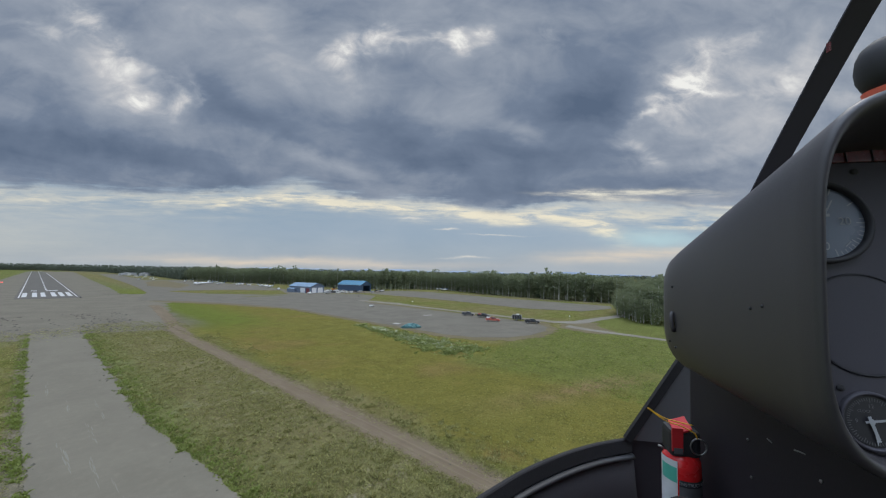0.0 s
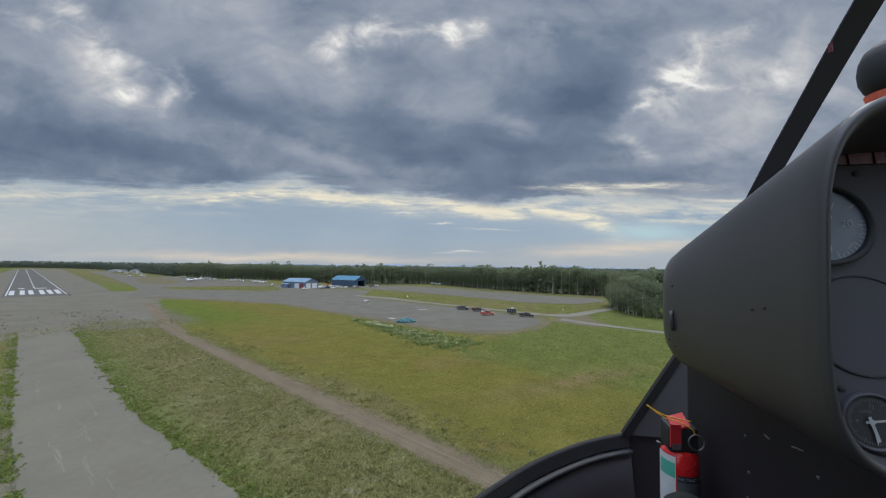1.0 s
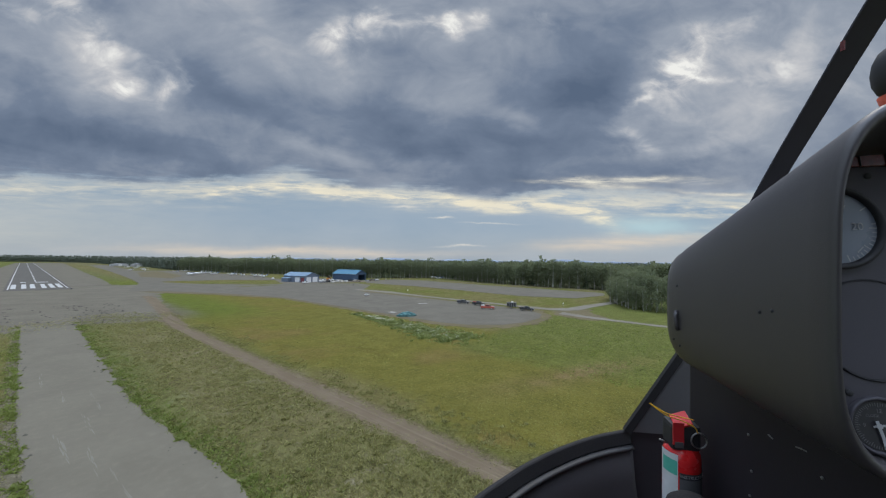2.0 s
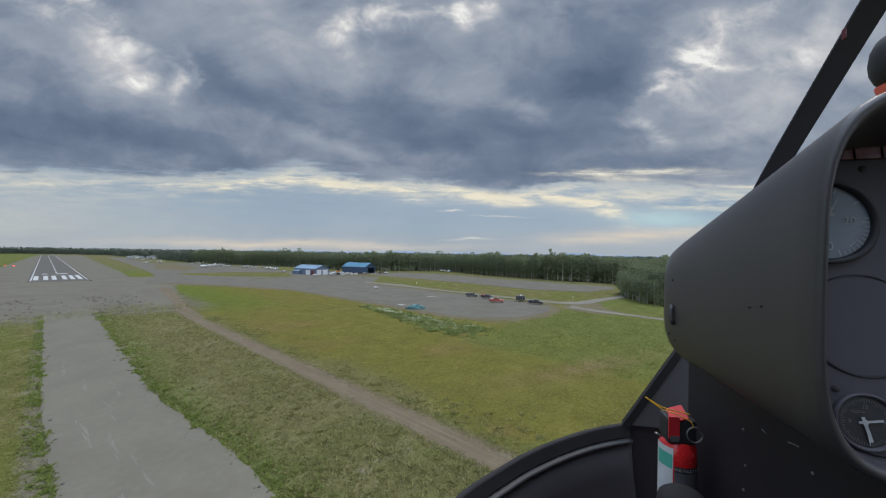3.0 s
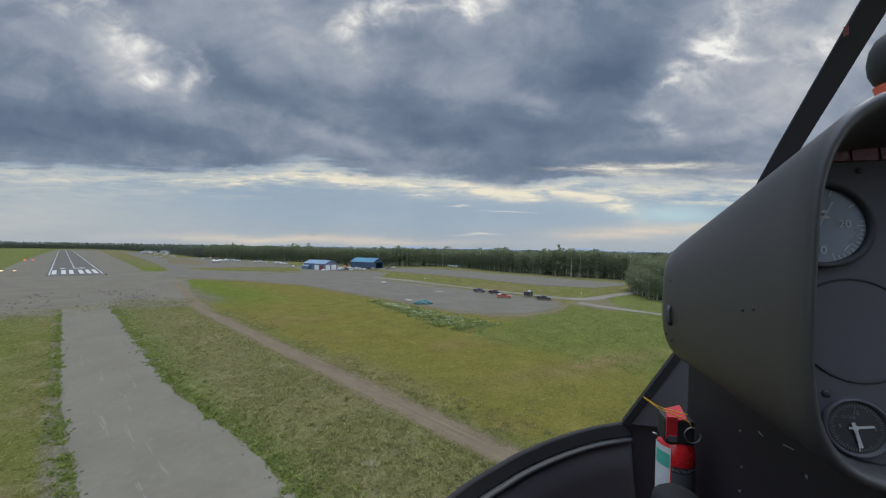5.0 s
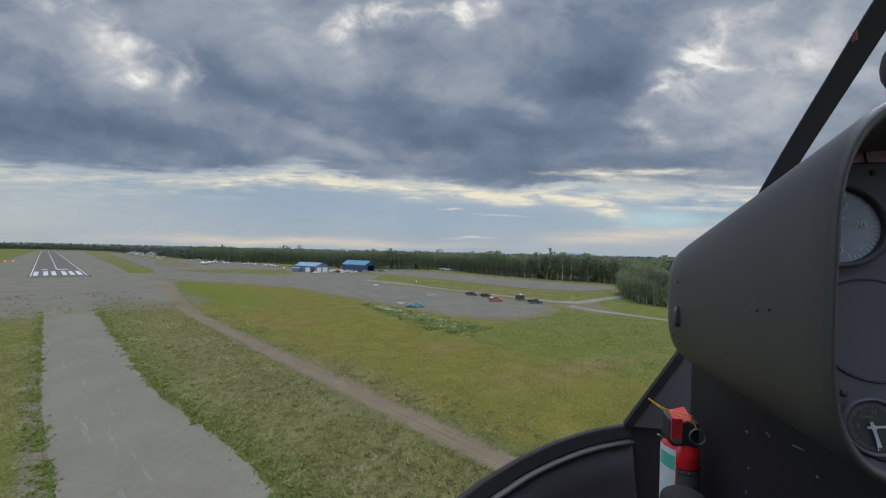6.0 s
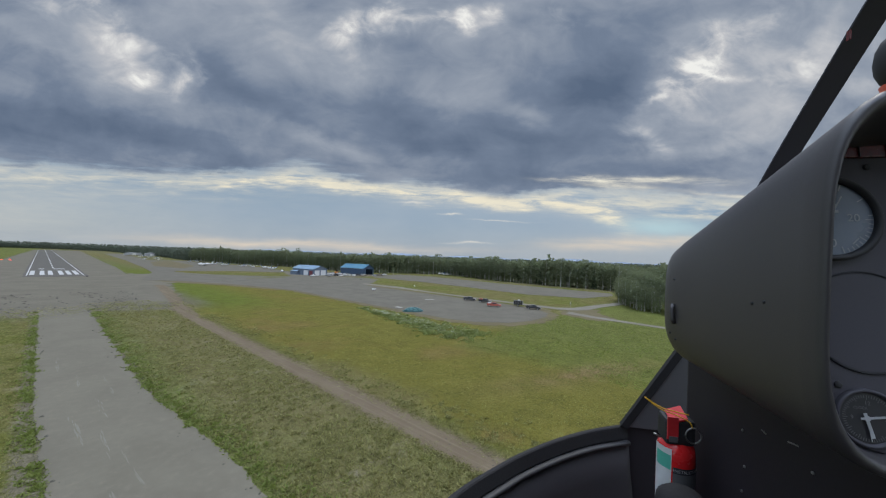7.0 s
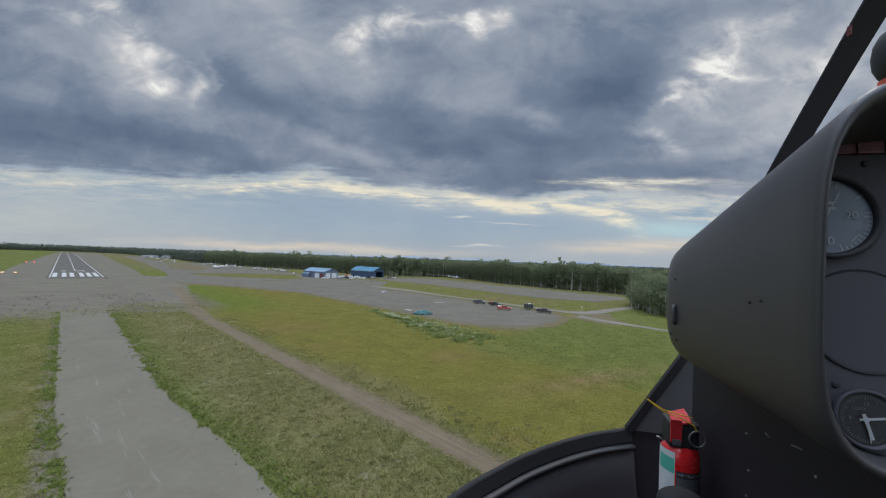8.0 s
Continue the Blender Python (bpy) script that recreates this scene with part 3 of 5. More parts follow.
# tyre skids on the strip
rnd_scuff = random.Random(17)
for x, y, n, lean, wide in ((3.4, 47, 11, 0.07, 0.22), (5.0, 42, 10, 0.06, 0.16), (5.5, 53, 9, 0.05, 0.18), (4.1, 66, 8, 0.02, 0.16), (6.2, 36, 8, 0.08, 0.14), (2.4, 76, 12, 0.02, 0.2), (4.6, 31, 7, 0.09, 0.2), (6.9, 60, 12, 0.03, 0.12)):
    mark = thing("scuff", pose(0, 0, 0), "pale broken tyre scuff on the asphalt", "scuff", kind="structure")
    for k in range(9):                                # a loose bundle of short streaks
        s0 = rnd_scuff.uniform(0.0, 0.75)
        s1 = s0 + rnd_scuff.uniform(0.12, 0.28)
        off, half = rnd_scuff.gauss(0, wide * 0.55), wide * rnd_scuff.uniform(0.10, 0.30)
        west, east = [], []
        for i in range(6):
            s = s0 + (s1 - s0) * i / 5
            cx = x - lean * n * s + 0.25 * s * s + off + 0.05 * noise.noise((x * 3, y + s * n, k))
            h_ = half * (0.15 + 0.85 * math.sin(math.pi * i / 5))
            west.append((cx - h_, y + n * s))
            east.append((cx + h_, y + n * s))
        sheet("streak", west + east[::-1], 0.004 + 0.0004 * k, SKID, "", "", thick=0.003, parent=mark)


# ---- grass tufts, weeds, stones ----
def tufts(name, spots, mat, label, lean=1.3, blades=4):
    """spots: (x, y, height, spread). One object of loose blades."""
    verts, faces = [], []
    for x, y, h, r in spots:
        z = height(x, y) - 0.02
        for _ in range(blades):
            a, d = random.uniform(0, math.tau), random.uniform(0, r)
            bx, by = x + math.cos(a) * d, y + math.sin(a) * d
            t, wd = random.uniform(0, math.tau), h * random.uniform(0.22, 0.45)
            tx, ty = math.cos(t) * wd, math.sin(t) * wd
            lx, ly, hh = random.uniform(-lean, lean) * h, random.uniform(-lean, lean) * h, h * random.uniform(0.5, 1.1)
            k = len(verts)
            verts += [(bx - tx, by - ty, z), (bx + tx, by + ty, z), (bx + lx + tx * 0.4, by + ly + ty * 0.4, z + hh), (bx + lx - tx * 0.5, by + ly - ty * 0.5, z + hh * 0.85)]
            faces.append((k, k + 1, k + 2, k + 3))
    me = bpy.data.meshes.new(name)
    me.from_pydata(verts, [], faces)
    me.materials.append(mat)
    return tagged(new(name, me), label, "grass", kind="stuff")


rnd = random.Random(5)
spots = []
for _ in range(26000):                                # rough grass between the strip and the track, and past it
    x, y = rnd.uniform(10.2, 26.4), 12 + 150 * rnd.random() ** 1.7
    if x > strip_edge(y) + 0.4 and noise.noise((x * 0.12, y * 0.12, 2)) > rnd.uniform(-0.7, 0.5):
        spots.append((x, y, rnd.uniform(0.08, 0.24), 0.3))
for _ in range(900):                                  # knots of taller grass
    kx, ky = rnd.uniform(10.6, 25.6), 12 + 120 * rnd.random() ** 1.6
    if kx > strip_edge(ky) + 0.5 and noise.noise((kx * 0.09, ky * 0.09, 6)) > rnd.uniform(-0.6, 0.4):
        for _ in range(7):
            spots.append((kx + rnd.gauss(0, 0.25), ky + rnd.gauss(0, 0.25), rnd.uniform(0.14, 0.30), 0.2))
for _ in range(9000):
    x, y = rnd.uniform(30.8, 60), 10 + 120 * rnd.random() ** 1.6
    if rnd.random() < 1.2 - (x - 30) / 28:
        spots.append((x, y, rnd.uniform(0.05, 0.14), 0.3))
for _ in range(700):                                  # clumps left unmown beside the track
    kx, ky = 30.6 + abs(rnd.gauss(0, 2.6)), 8 + 110 * rnd.random() ** 1.5
    if noise.noise((kx * 0.15, ky * 0.15, 4)) > rnd.uniform(-0.5, 0.4):
        for _ in range(8):
            spots.append((kx + rnd.gauss(0, 0.28), ky + rnd.gauss(0, 0.28), rnd.uniform(0.10, 0.26), 0.2))
for _ in range(9000):
    spots.append((rnd.uniform(-30, -0.4), 40 + 110 * rnd.random() ** 1.4, rnd.uniform(0.06, 0.18), 0.3))
for _ in range(3000):                                 # grass creeping into the broken asphalt
    spots.append((rnd.uniform(-26, 34), 146 + rnd.gauss(0, 6), rnd.uniform(0.08, 0.25), 0.5))
rank = []
for _ in range(8000):                                 # rank fringe along both edges of the strip
    y = 12 + 135 * rnd.random() ** 1.5
    e = rnd.choice((-1, 1))
    if noise.noise((y * 0.20, e * 5, 3)) > rnd.uniform(-0.5, 0.55):
        rank.append(((strip_edge(y) + abs(rnd.gauss(0, 1.5))) if e > 0 else (strip_west(y) - abs(rnd.gauss(0, 0.8))), y, rnd.uniform(0.10, 0.32), 0.3))
for _ in range(330):                                  # knots of lush weeds leaning over the strip's edges
    y = 14 + 125 * rnd.random() ** 1.4
    side = rnd.choice((-1, 1, 1))
    kx = (strip_edge(y) + rnd.uniform(-0.25, 1.3)) if side > 0 else (strip_west(y) - rnd.uniform(-0.2, 0.9))
    big = rnd.uniform(0.5, 1.0)
    if noise.noise((y * 0.16, side * 5, 8)) > rnd.uniform(-0.3, 0.35):
        for _ in range(16):
            rank.append((kx + rnd.gauss(0, 0.30) * big, y + rnd.gauss(0, 0.34) * big, rnd.uniform(0.14, 0.40) * big, 0.2))
for _ in range(7000):                                 # frayed edges of the track
    y = 8 + 125 * rnd.random() ** 1.5
    spots.append((rnd.choice((26.5 - rnd.gauss(0.1, 0.6), 29.8 + rnd.gauss(0.1, 0.6))), y, rnd.uniform(0.04, 0.12), 0.3))
for _ in range(6500):                                 # green by the ditch
    x, y = rnd.uniform(60, 118), rnd.uniform(2, 50)
    if noise.noise((x * 0.1, y * 0.1, 8)) > rnd.uniform(-0.5, 0.6):
        rank.append((x, y, rnd.uniform(0.08, 0.26), 0.4))
random.seed(3)
tufts("rank_grass", rank, FRINGE, "bright rank grass fringing the strip")
tufts("grass", spots, GRASS_BLADE, "rough tufted grass along the strip and the track")

spots = []
for _ in range(15000):                                # belt of tall weeds by the apron, in clumps
    t = rnd.random()
    cx, cy = 75.5 - 6 * t, 98 - 46 * t
    half = 1.5 + 5.5 * t
    x, y = cx + rnd.gauss(0, half * 0.45), cy + rnd.gauss(0, 3)
    clump = noise.noise((x * 0.35, y * 0.35, 12)) + 0.5 * noise.noise((x * 0.9, y * 0.9, 2))
    if x < 81.5 and clump > rnd.uniform(-0.35, 0.45):
        spots.append((x, y, (0.35 + 0.9 * max(0.0, clump)) * rnd.uniform(0.6, 1.1), 0.4))
tufts("weed_belt", spots, WEED_LEAF, "tall green weeds with white flower heads", 1.1, 5)
verts, faces = [], []
for x, y, h, r in rnd.sample(spots, 700):
    s, k = rnd.uniform(0.05, 0.14), len(verts)
    verts += [(x + s * math.cos(a * 1.2566), y + s * math.sin(a * 1.2566), h + 0.12 + rnd.uniform(-0.04, 0.04)) for a in range(5)] + [(x, y, h + 0.22)]
    faces += [(k + i, k + (i + 1) % 5, k + 5) for i in range(5)]
me = bpy.data.meshes.new("flower_heads")
me.from_pydata(verts, [], faces)
me.materials.append(FLOWER)
tagged(new("flower_heads", me), "white umbel flower heads over the weeds", "flowers", kind="stuff")

STONE = material("dark_clod", (0.072, 0.067, 0.052), 0.95, spread=0.4)
verts, faces = [], []
for _ in range(430):                                  # clods and small weeds on the broken asphalt and the strip's edge
    if rnd.random() < 0.86:
        x, y = rnd.choice((rnd.uniform(-26, -2), rnd.uniform(9, 26), rnd.uniform(-26, 24))), 140 + 60 * rnd.random() ** 1.6
    else:
        y = rnd.uniform(25, 120)
        x = rnd.choice((strip_west(y) + 0.2 + abs(rnd.gauss(0, 0.5)), strip_edge(y) - 0.2 - abs(rnd.gauss(0, 0.9))))
    s, k = rnd.uniform(0.12, 0.50) if y > 130 else rnd.uniform(0.06, 0.24), len(verts)
    ring = [(x + s * rnd.uniform(0.6, 1.1) * math.cos(a * math.tau / 6), y + s * rnd.uniform(0.6, 1.1) * math.sin(a * math.tau / 6), 0.0) for a in range(6)]
    verts += ring + [(x, y, s * rnd.uniform(0.4, 0.8))]
    faces += [(k + i, k + (i + 1) % 6, k + 6) for i in range(6)]
for _ in range(160):                                  # pale stones turned up along the track
    x, y, s, k = 28.2 + rnd.gauss(0, 1.0), 10 + 100 * rnd.random() ** 1.4, rnd.uniform(0.04, 0.13), len(verts)
    ring = [(x + s * rnd.uniform(0.6, 1.1) * math.cos(a * math.tau / 6), y + s * rnd.uniform(0.6, 1.1) * math.sin(a * math.tau / 6), -0.06) for a in range(6)]
    verts += ring + [(x, y, s * rnd.uniform(0.3, 0.6) - 0.05)]
    faces += [(k + i, k + (i + 1) % 6, k + 6) for i in range(6)]
me = bpy.data.meshes.new("clods")
me.from_pydata(verts, [], faces)
me.materials.append(STONE)
tagged(new("clods", me), "dark clods and weeds scattered on broken asphalt", "debris", kind="stuff")


# ---- trees ----
def birch_meshes(seed, h, spruce=False):
    """Trunk with limbs, and a crown of leaf clumps with gaps."""
    r = random.Random(seed)
    bm = bmesh.new()
    bend = Vector((r.uniform(-0.4, 0.4), r.uniform(-0.4, 0.4), 0))
    axis = [Vector((0, 0, -0.2)), Vector((0, 0, h * 0.3)) + bend * 0.4, Vector((0, 0, h * 0.62)) + bend, Vector((0, 0, h * 0.96)) + bend * 0.7]
    tube(bm, axis, [h * 0.013, h * 0.010, h * 0.006, h * 0.0015], 6)
    tips = []
    limbs = 9 if not spruce else 0
    for i in range(limbs):
        t = 0.30 + 0.62 * i / limbs
        p = Vector((0, 0, h * t)) + bend * min(1, t * 1.4)
        a, ln = i * 2.4 + r.uniform(-0.5, 0.5), h * (0.20 - 0.13 * t) * r.uniform(0.8, 1.2)
        q = p + Vector((math.cos(a) * ln, math.sin(a) * ln, ln * 0.75))
        tube(bm, [p, p.lerp(q, 0.5) + Vector((0, 0, -0.1)), q], [h * 0.004, h * 0.003, h * 0.001], 4)
        tips.append((p.lerp(q, 0.55), q, ln))
    verts, faces = [], []

    def leaf(c, s):
        d = Vector((r.uniform(-1, 1), r.uniform(-1, 1), r.uniform(-0.5, 1))).normalized()
        a = d.orthogonal().normalized()
        b = d.cross(a)
        k = len(verts)
        verts.extend([c + a * s * r.uniform(0.6, 1.1), c + b * s * r.uniform(0.5, 0.9), c - a * s * r.uniform(0.6, 1.1), c - b * s * r.uniform(0.5, 0.9)])
        faces.append((k, k + 1, k + 2, k + 3))
    if spruce:
        for i in range(330):
            t = r.random() ** 1.25
            rad = h * 0.125 * (1 - t) * r.uniform(0.35, 1.0) * (1 + 0.25 * math.sin(t * 46)) + 0.08
            a = r.uniform(0, math.tau)
            leaf(Vector((math.cos(a) * rad, math.sin(a) * rad, h * (0.08 + 0.92 * t))) + bend * t, 0.55 * (1 - t) + 0.22)
    else:
        for i in range(900):
            if i % 3 == 0:
                a, b, ln = r.choice(tips)
                c = a.lerp(b, r.random()) + Vector((r.gauss(0, 1), r.gauss(0, 1), r.gauss(0, 0.8))) * ln * 0.33
            else:
                t = r.random()
                rad = h * 0.185 * math.sin(math.pi * (0.12 + t * 0.80)) ** 0.65 * math.sqrt(r.random()) * (1 + 0.4 * noise.noise((t * 5, seed, 1)))
                a = r.uniform(0, math.tau)
                c = Vector((math.cos(a) * rad, math.sin(a) * rad, h * (0.25 + 0.76 * t))) + bend
            leaf(c, r.uniform(0.22, 0.48))
    trunk = bpy.data.meshes.new("trunk")
    bm.to_mesh(trunk)
    bm.free()
    trunk.materials.append(DARK_BARK if spruce else BIRCH_BARK)
    crown = bpy.data.meshes.new("crown")
    crown.from_pydata(verts, [], faces)
    crown.materials.append(SPRUCE_LEAF if spruce else BIRCH_LEAF)
    return trunk, crown


KINDS = [birch_meshes(i, 18.0 + (i % 3) * 1.6) for i in range(6)] + [birch_meshes(20 + i, 17 + i * 1.5, True) for i in range(2)]


def tree(x, y, k, scale, turn, group):
    conifer = k >= 6
    ob = thing("spruce_tree" if conifer else "birch_tree", pose(x, y, -0.06, 0, 0, turn),
               "tall dark green spruce in the wood" if conifer else "tall slender birch with a pale trunk and green crown", "tree", group)
    ob.scale = (scale * (1.05 if conifer else 1.4), scale * (1.05 if conifer else 1.4), scale)
    for name, me in zip(("trunk", "crown"), KINDS[k]):
        new(name, me).parent = ob


def along(points, step):
    """Places at even steps on a line of points."""
    out = []
    for a, b in zip(points, points[1:]):
        a, b = Vector(a), Vector(b)
        n = max(1, int((b - a).length / step))
        out += [a.lerp(b, i / n) for i in range(n)]
    return out


EDGE = [(270, 20), (265, 62), (262, 110), (268, 165), (288, 225), (296, 256), (262, 282), (232, 300), (218, 350), (212, 420), (205, 460), (180, 500), (165, 560), (152, 660)]
FLOOR = paving("forest_floor", (0.070, 0.064, 0.036), (0.056, 0.064, 0.032), 0.3, dust=(0.07, 0.06, 0.03), dusty=0.4)
sheet("ground", EDGE + [(300, 700), (420, 500), (460, 200), (440, 0), (290, 0)], -0.045, FLOOR, "dark leaf-strewn floor of the wood", "forest floor", 1.2, 3.0, thick=0.01)
rnd = random.Random(11)
for p in along(EDGE, 3.0):
    n = Vector((rnd.uniform(0.0, 6.0), rnd.uniform(-1.8, 1.8)))
    stand = 0.95 + 0.16 * noise.noise((p.x * 0.03, p.y * 0.03, 5))
    tree(p.x + n.x, p.y + n.y, 6 + rnd.randrange(2) if rnd.random() < 0.08 else rnd.randrange(6), stand * rnd.uniform(0.80, 1.08), rnd.uniform(0, 360), "edge of the wood")
for p in along([(204, 50), (192, 46), (178, 40), (163, 29), (160, 20)], 3.0):      # the grove by the fork of the road
    for row in range(3):
        tree(p.x + row * 4 + rnd.uniform(-1.5, 1.5), p.y - row * 4.5 + rnd.uniform(-1.5, 1.5), rnd.randrange(6), rnd.uniform(0.42, 0.62) if row == 0 else rnd.uniform(0.62, 0.86), rnd.uniform(0, 360), "grove by the road")
GROVE_SHRUBS = [(p.x + rnd.uniform(-3, 3), p.y + rnd.uniform(-3, 2), rnd.uniform(3.0, 6.5)) for p in along([(206, 49), (192, 45), (178, 39), (164, 29), (159, 18)], 1.0)]


def woods(name, places, label, quads, mat, low=0.2, size=1.0, spruces=0.14):
    """A far wood as one mesh: crowns of leaf clumps, each of its own height."""
    verts, faces = [], []
    r = random.Random(len(places))
    for x, y, h in places:
        conifer = r.random() < spruces
        for _ in range(quads):
            t = r.random() ** 0.8
            rad = h * (0.20 if not conifer else 0.09) * ((1 - t) * 1.1 if conifer else math.sin(math.pi * (0.15 + t * 0.70))) * math.sqrt(r.random())
            a, s = r.uniform(0, math.tau), h * r.uniform(0.035, 0.075) * size
            c = Vector((x + math.cos(a) * rad, y + math.sin(a) * rad, h * (low + (1 - low) * t)))
            d = Vector((r.uniform(-1, 1), r.uniform(-1, 1), r.uniform(-0.4, 1))).normalized()
            e = d.orthogonal().normalized() * s
            g = d.cross(e)
            k = len(verts)
            verts.extend([c + e, c + g, c - e * r.uniform(0.6, 1), c - g * r.uniform(0.6, 1)])
            faces.append((k, k + 1, k + 2, k + 3))
    me = bpy.data.meshes.new(name)
    me.from_pydata(verts, [], faces)
    me.materials.append(mat)
    return tagged(new(name, me), label, "woods", kind="stuff")


places = []
for p in along(EDGE, 3.6):
    for row in range(0, 6):
        places.append((p.x + row * 5.5 + rnd.uniform(-2.5, 2.5) + 2, p.y + row * 2.5 + rnd.uniform(-2.5, 2.5), rnd.uniform(15.5, 20.0) * (0.98 + 0.16 * noise.noise((p.x * 0.03, p.y * 0.03, 5 + row * 0.3))) * (1.16 if rnd.random() < 0.05 else 1.0)))
woods("woods", places, "dense mixed birch and spruce wood", 80, BIRCH_LEAF, 0.12, 0.8, 0.08)
# undergrowth added to brighten the gaps between the trunks
places = []
for p in along(EDGE, 2.4):
    for row in range(4):
        places.append((p.x + 1.5 + row * 4 + rnd.uniform(-1.5, 1.5), p.y + row * 2 + rnd.uniform(-2, 2), rnd.uniform(2.0, 4.5) + row * 1.4))
woods("bushes", GROVE_SHRUBS, "dense green bushes under the grove", 90, PALED_SHRUB, 0.0, 0.9)
woods("undergrowth", places, "low undergrowth, paled to lighten the foot of the wood", 40, PALED_SHRUB, 0.0, 1.3)
# distance haze is painted into this leaf colour, paler and greyer than near leaves
HAZED_LEAF = leaves("hazed_wood_leaf", (0.118, 0.146, 0.112), (0.160, 0.186, 0.140), 0.02)
places = []
for p in along([(152, 660), (160, 900), (150, 1120), (140, 1500), (60, 1720), (-60, 1760), (-320, 1700), (-900, 1500)], 3.2):
    for row in range(5):
        places.append((p.x + rnd.uniform(-4, 4) + row * 7, p.y + rnd.uniform(-4, 4) + row * 14, rnd.uniform(14.2, 16.6)))
for p in along([(-1900, 2600), (0, 2700), (900, 2100), (1700, 1500), (2300, 500), (2500, -600)], 7.0):
    for row in range(3):
        places.append((p.x + rnd.uniform(-6, 6), p.y + row * 40, rnd.uniform(17, 25)))
woods("woods", places, "far woods along the horizon", 34, HAZED_LEAF, 0.0, 1.7, 0.04)
# the hills' pale blue is air haze put into the base colour
HAZED_HILL = material("hazed_hill", (0.25, 0.30, 0.37), 1.0, spread=0.1, scale=0.002, fine=0.02, bump=0)
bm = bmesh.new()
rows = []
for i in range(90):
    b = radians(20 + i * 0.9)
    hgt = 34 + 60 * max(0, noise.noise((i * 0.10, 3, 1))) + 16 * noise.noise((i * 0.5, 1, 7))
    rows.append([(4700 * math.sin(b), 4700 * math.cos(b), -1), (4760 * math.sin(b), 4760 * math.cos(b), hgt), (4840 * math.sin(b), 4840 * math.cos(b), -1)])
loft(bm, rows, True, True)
tagged(part("backdrop", bm, HAZED_HILL), "distant mountains with blue haze in their colour", "mountains", kind="structure")


# ---- buildings ----
BLUE_ROOF = material("blue_metal_roof", (0.068, 0.180, 0.262), 0.8, 0.0, spread=0.10, scale=0.3, fine=3.0, bump=0.05)
PALE_ROOF = material("faded_blue_roof", (0.170, 0.250, 0.330), 0.8, 0.0, spread=0.10, scale=0.3, fine=3.0, bump=0.05)
BLUE_WALL = material("blue_metal_wall", (0.042, 0.075, 0.125), 0.55, spread=0.10, scale=0.4, fine=4.0, bump=0.1)
SLATE_WALL = material("slate_blue_wall", (0.125, 0.160, 0.215), 0.6, spread=0.10, scale=0.4, fine=4.0, bump=0.1)
DOOR_WHITE = material("white_door", (0.62, 0.63, 0.64), 0.6, spread=0.08, scale=0.5)
DOOR_RED = material("dark_red_door", (0.17, 0.035, 0.04), 0.6, spread=0.1, scale=0.5)
# near black: the shade inside a hangar, given as a colour
SHADE = material("bay_shade_black", (0.02, 0.02, 0.022), 0.9)
TRIM = material("white_trim", (0.6, 0.6, 0.6), 0.6, spread=0.1)


def hangar(m, length, width, eave, ridge, wall, roof, label, bay):
    """Local x across the gable, y along the ridge; the gable with the big bay is at y = 0."""
    h = thing("hangar", m, label, "hangar")
    t = 0.25

    def gable(y0, y1, opening):
        bm = bmesh.new()
        if opening:
            a, b, top = opening
            outline = [(0, 0), (a, 0), (a, top), (b, top), (b, 0), (width, 0), (width, eave), (width / 2, ridge), (0, eave)]
        else:
            outline = [(0, 0), (width, 0), (width, eave), (width / 2, ridge), (0, eave)]
        loft(bm, [[Vector((x, y, z)) for x, z in outline] for y in (y0, y1)])
        bmesh.ops.triangulate(bm, faces=bm.faces[:])
        bmesh.ops.recalc_face_normals(bm, faces=bm.faces[:])
        return part("wall", bm, wall, h)
    gable(0, t, bay)
    gable(length - t, length, None)
    for x in (0, width - t):
        bm = bmesh.new()
        box(bm, x, x + t, t + 0.003, length - t - 0.003, 0, eave - 0.05)
        k = int(length / 1.2)
        for i in range(k):                            # standing ribs of the sheeting
            box(bm, x - 0.03 if x == 0 else x + t, x if x == 0 else x + t + 0.03, 0.5 + i * 1.2, 0.58 + i * 1.2, 0.02, eave - 0.1)
        part("wall", bm, wall, h)
    rise = ridge - eave
    for s in (0, 1):
        bm = bmesh.new()
        x0, x1 = (-0.5, width / 2) if s == 0 else (width / 2, width + 0.5)
        z0, z1 = (eave - 0.5 * rise * 2 / width, ridge) if s == 0 else (ridge, eave - 0.5 * rise * 2 / width)
        loft(bm, [[Vector((x0, y, z0 + 0.05)), Vector((x1, y, z1 + 0.05)), Vector((x1, y, z1 + 0.22)), Vector((x0, y, z0 + 0.22))] for y in (-0.5, length + 0.5)])
        for i in range(int(length / 1.0)):
            y = i * 1.0
            loft(bm, [[Vector((x0, yy, z0 + 0.22)), Vector((x1, yy, z1 + 0.22)), Vector((x1, yy, z1 + 0.27)), Vector((x0, yy, z0 + 0.27))] for yy in (y, y + 0.08)])
        bmesh.ops.recalc_face_normals(bm, faces=bm.faces[:])
        part("roof", bm, roof, h)
    # floor slab with the bay's shade painted in
    bm = bmesh.new()
    box(bm, 0.3, width - 0.3, 0.3, length - 0.3, -0.04, 0.03)
    part("slab", bm, SHADE, h)
    return h


def panel_on(h, name, x0, x1, y0, y1, z0, z1, mat, label=""):
    bm = bmesh.new()
    box(bm, x0, x1, y0, y1, z0, z1, 0.02)
    return part(name, bm, mat, h, label)


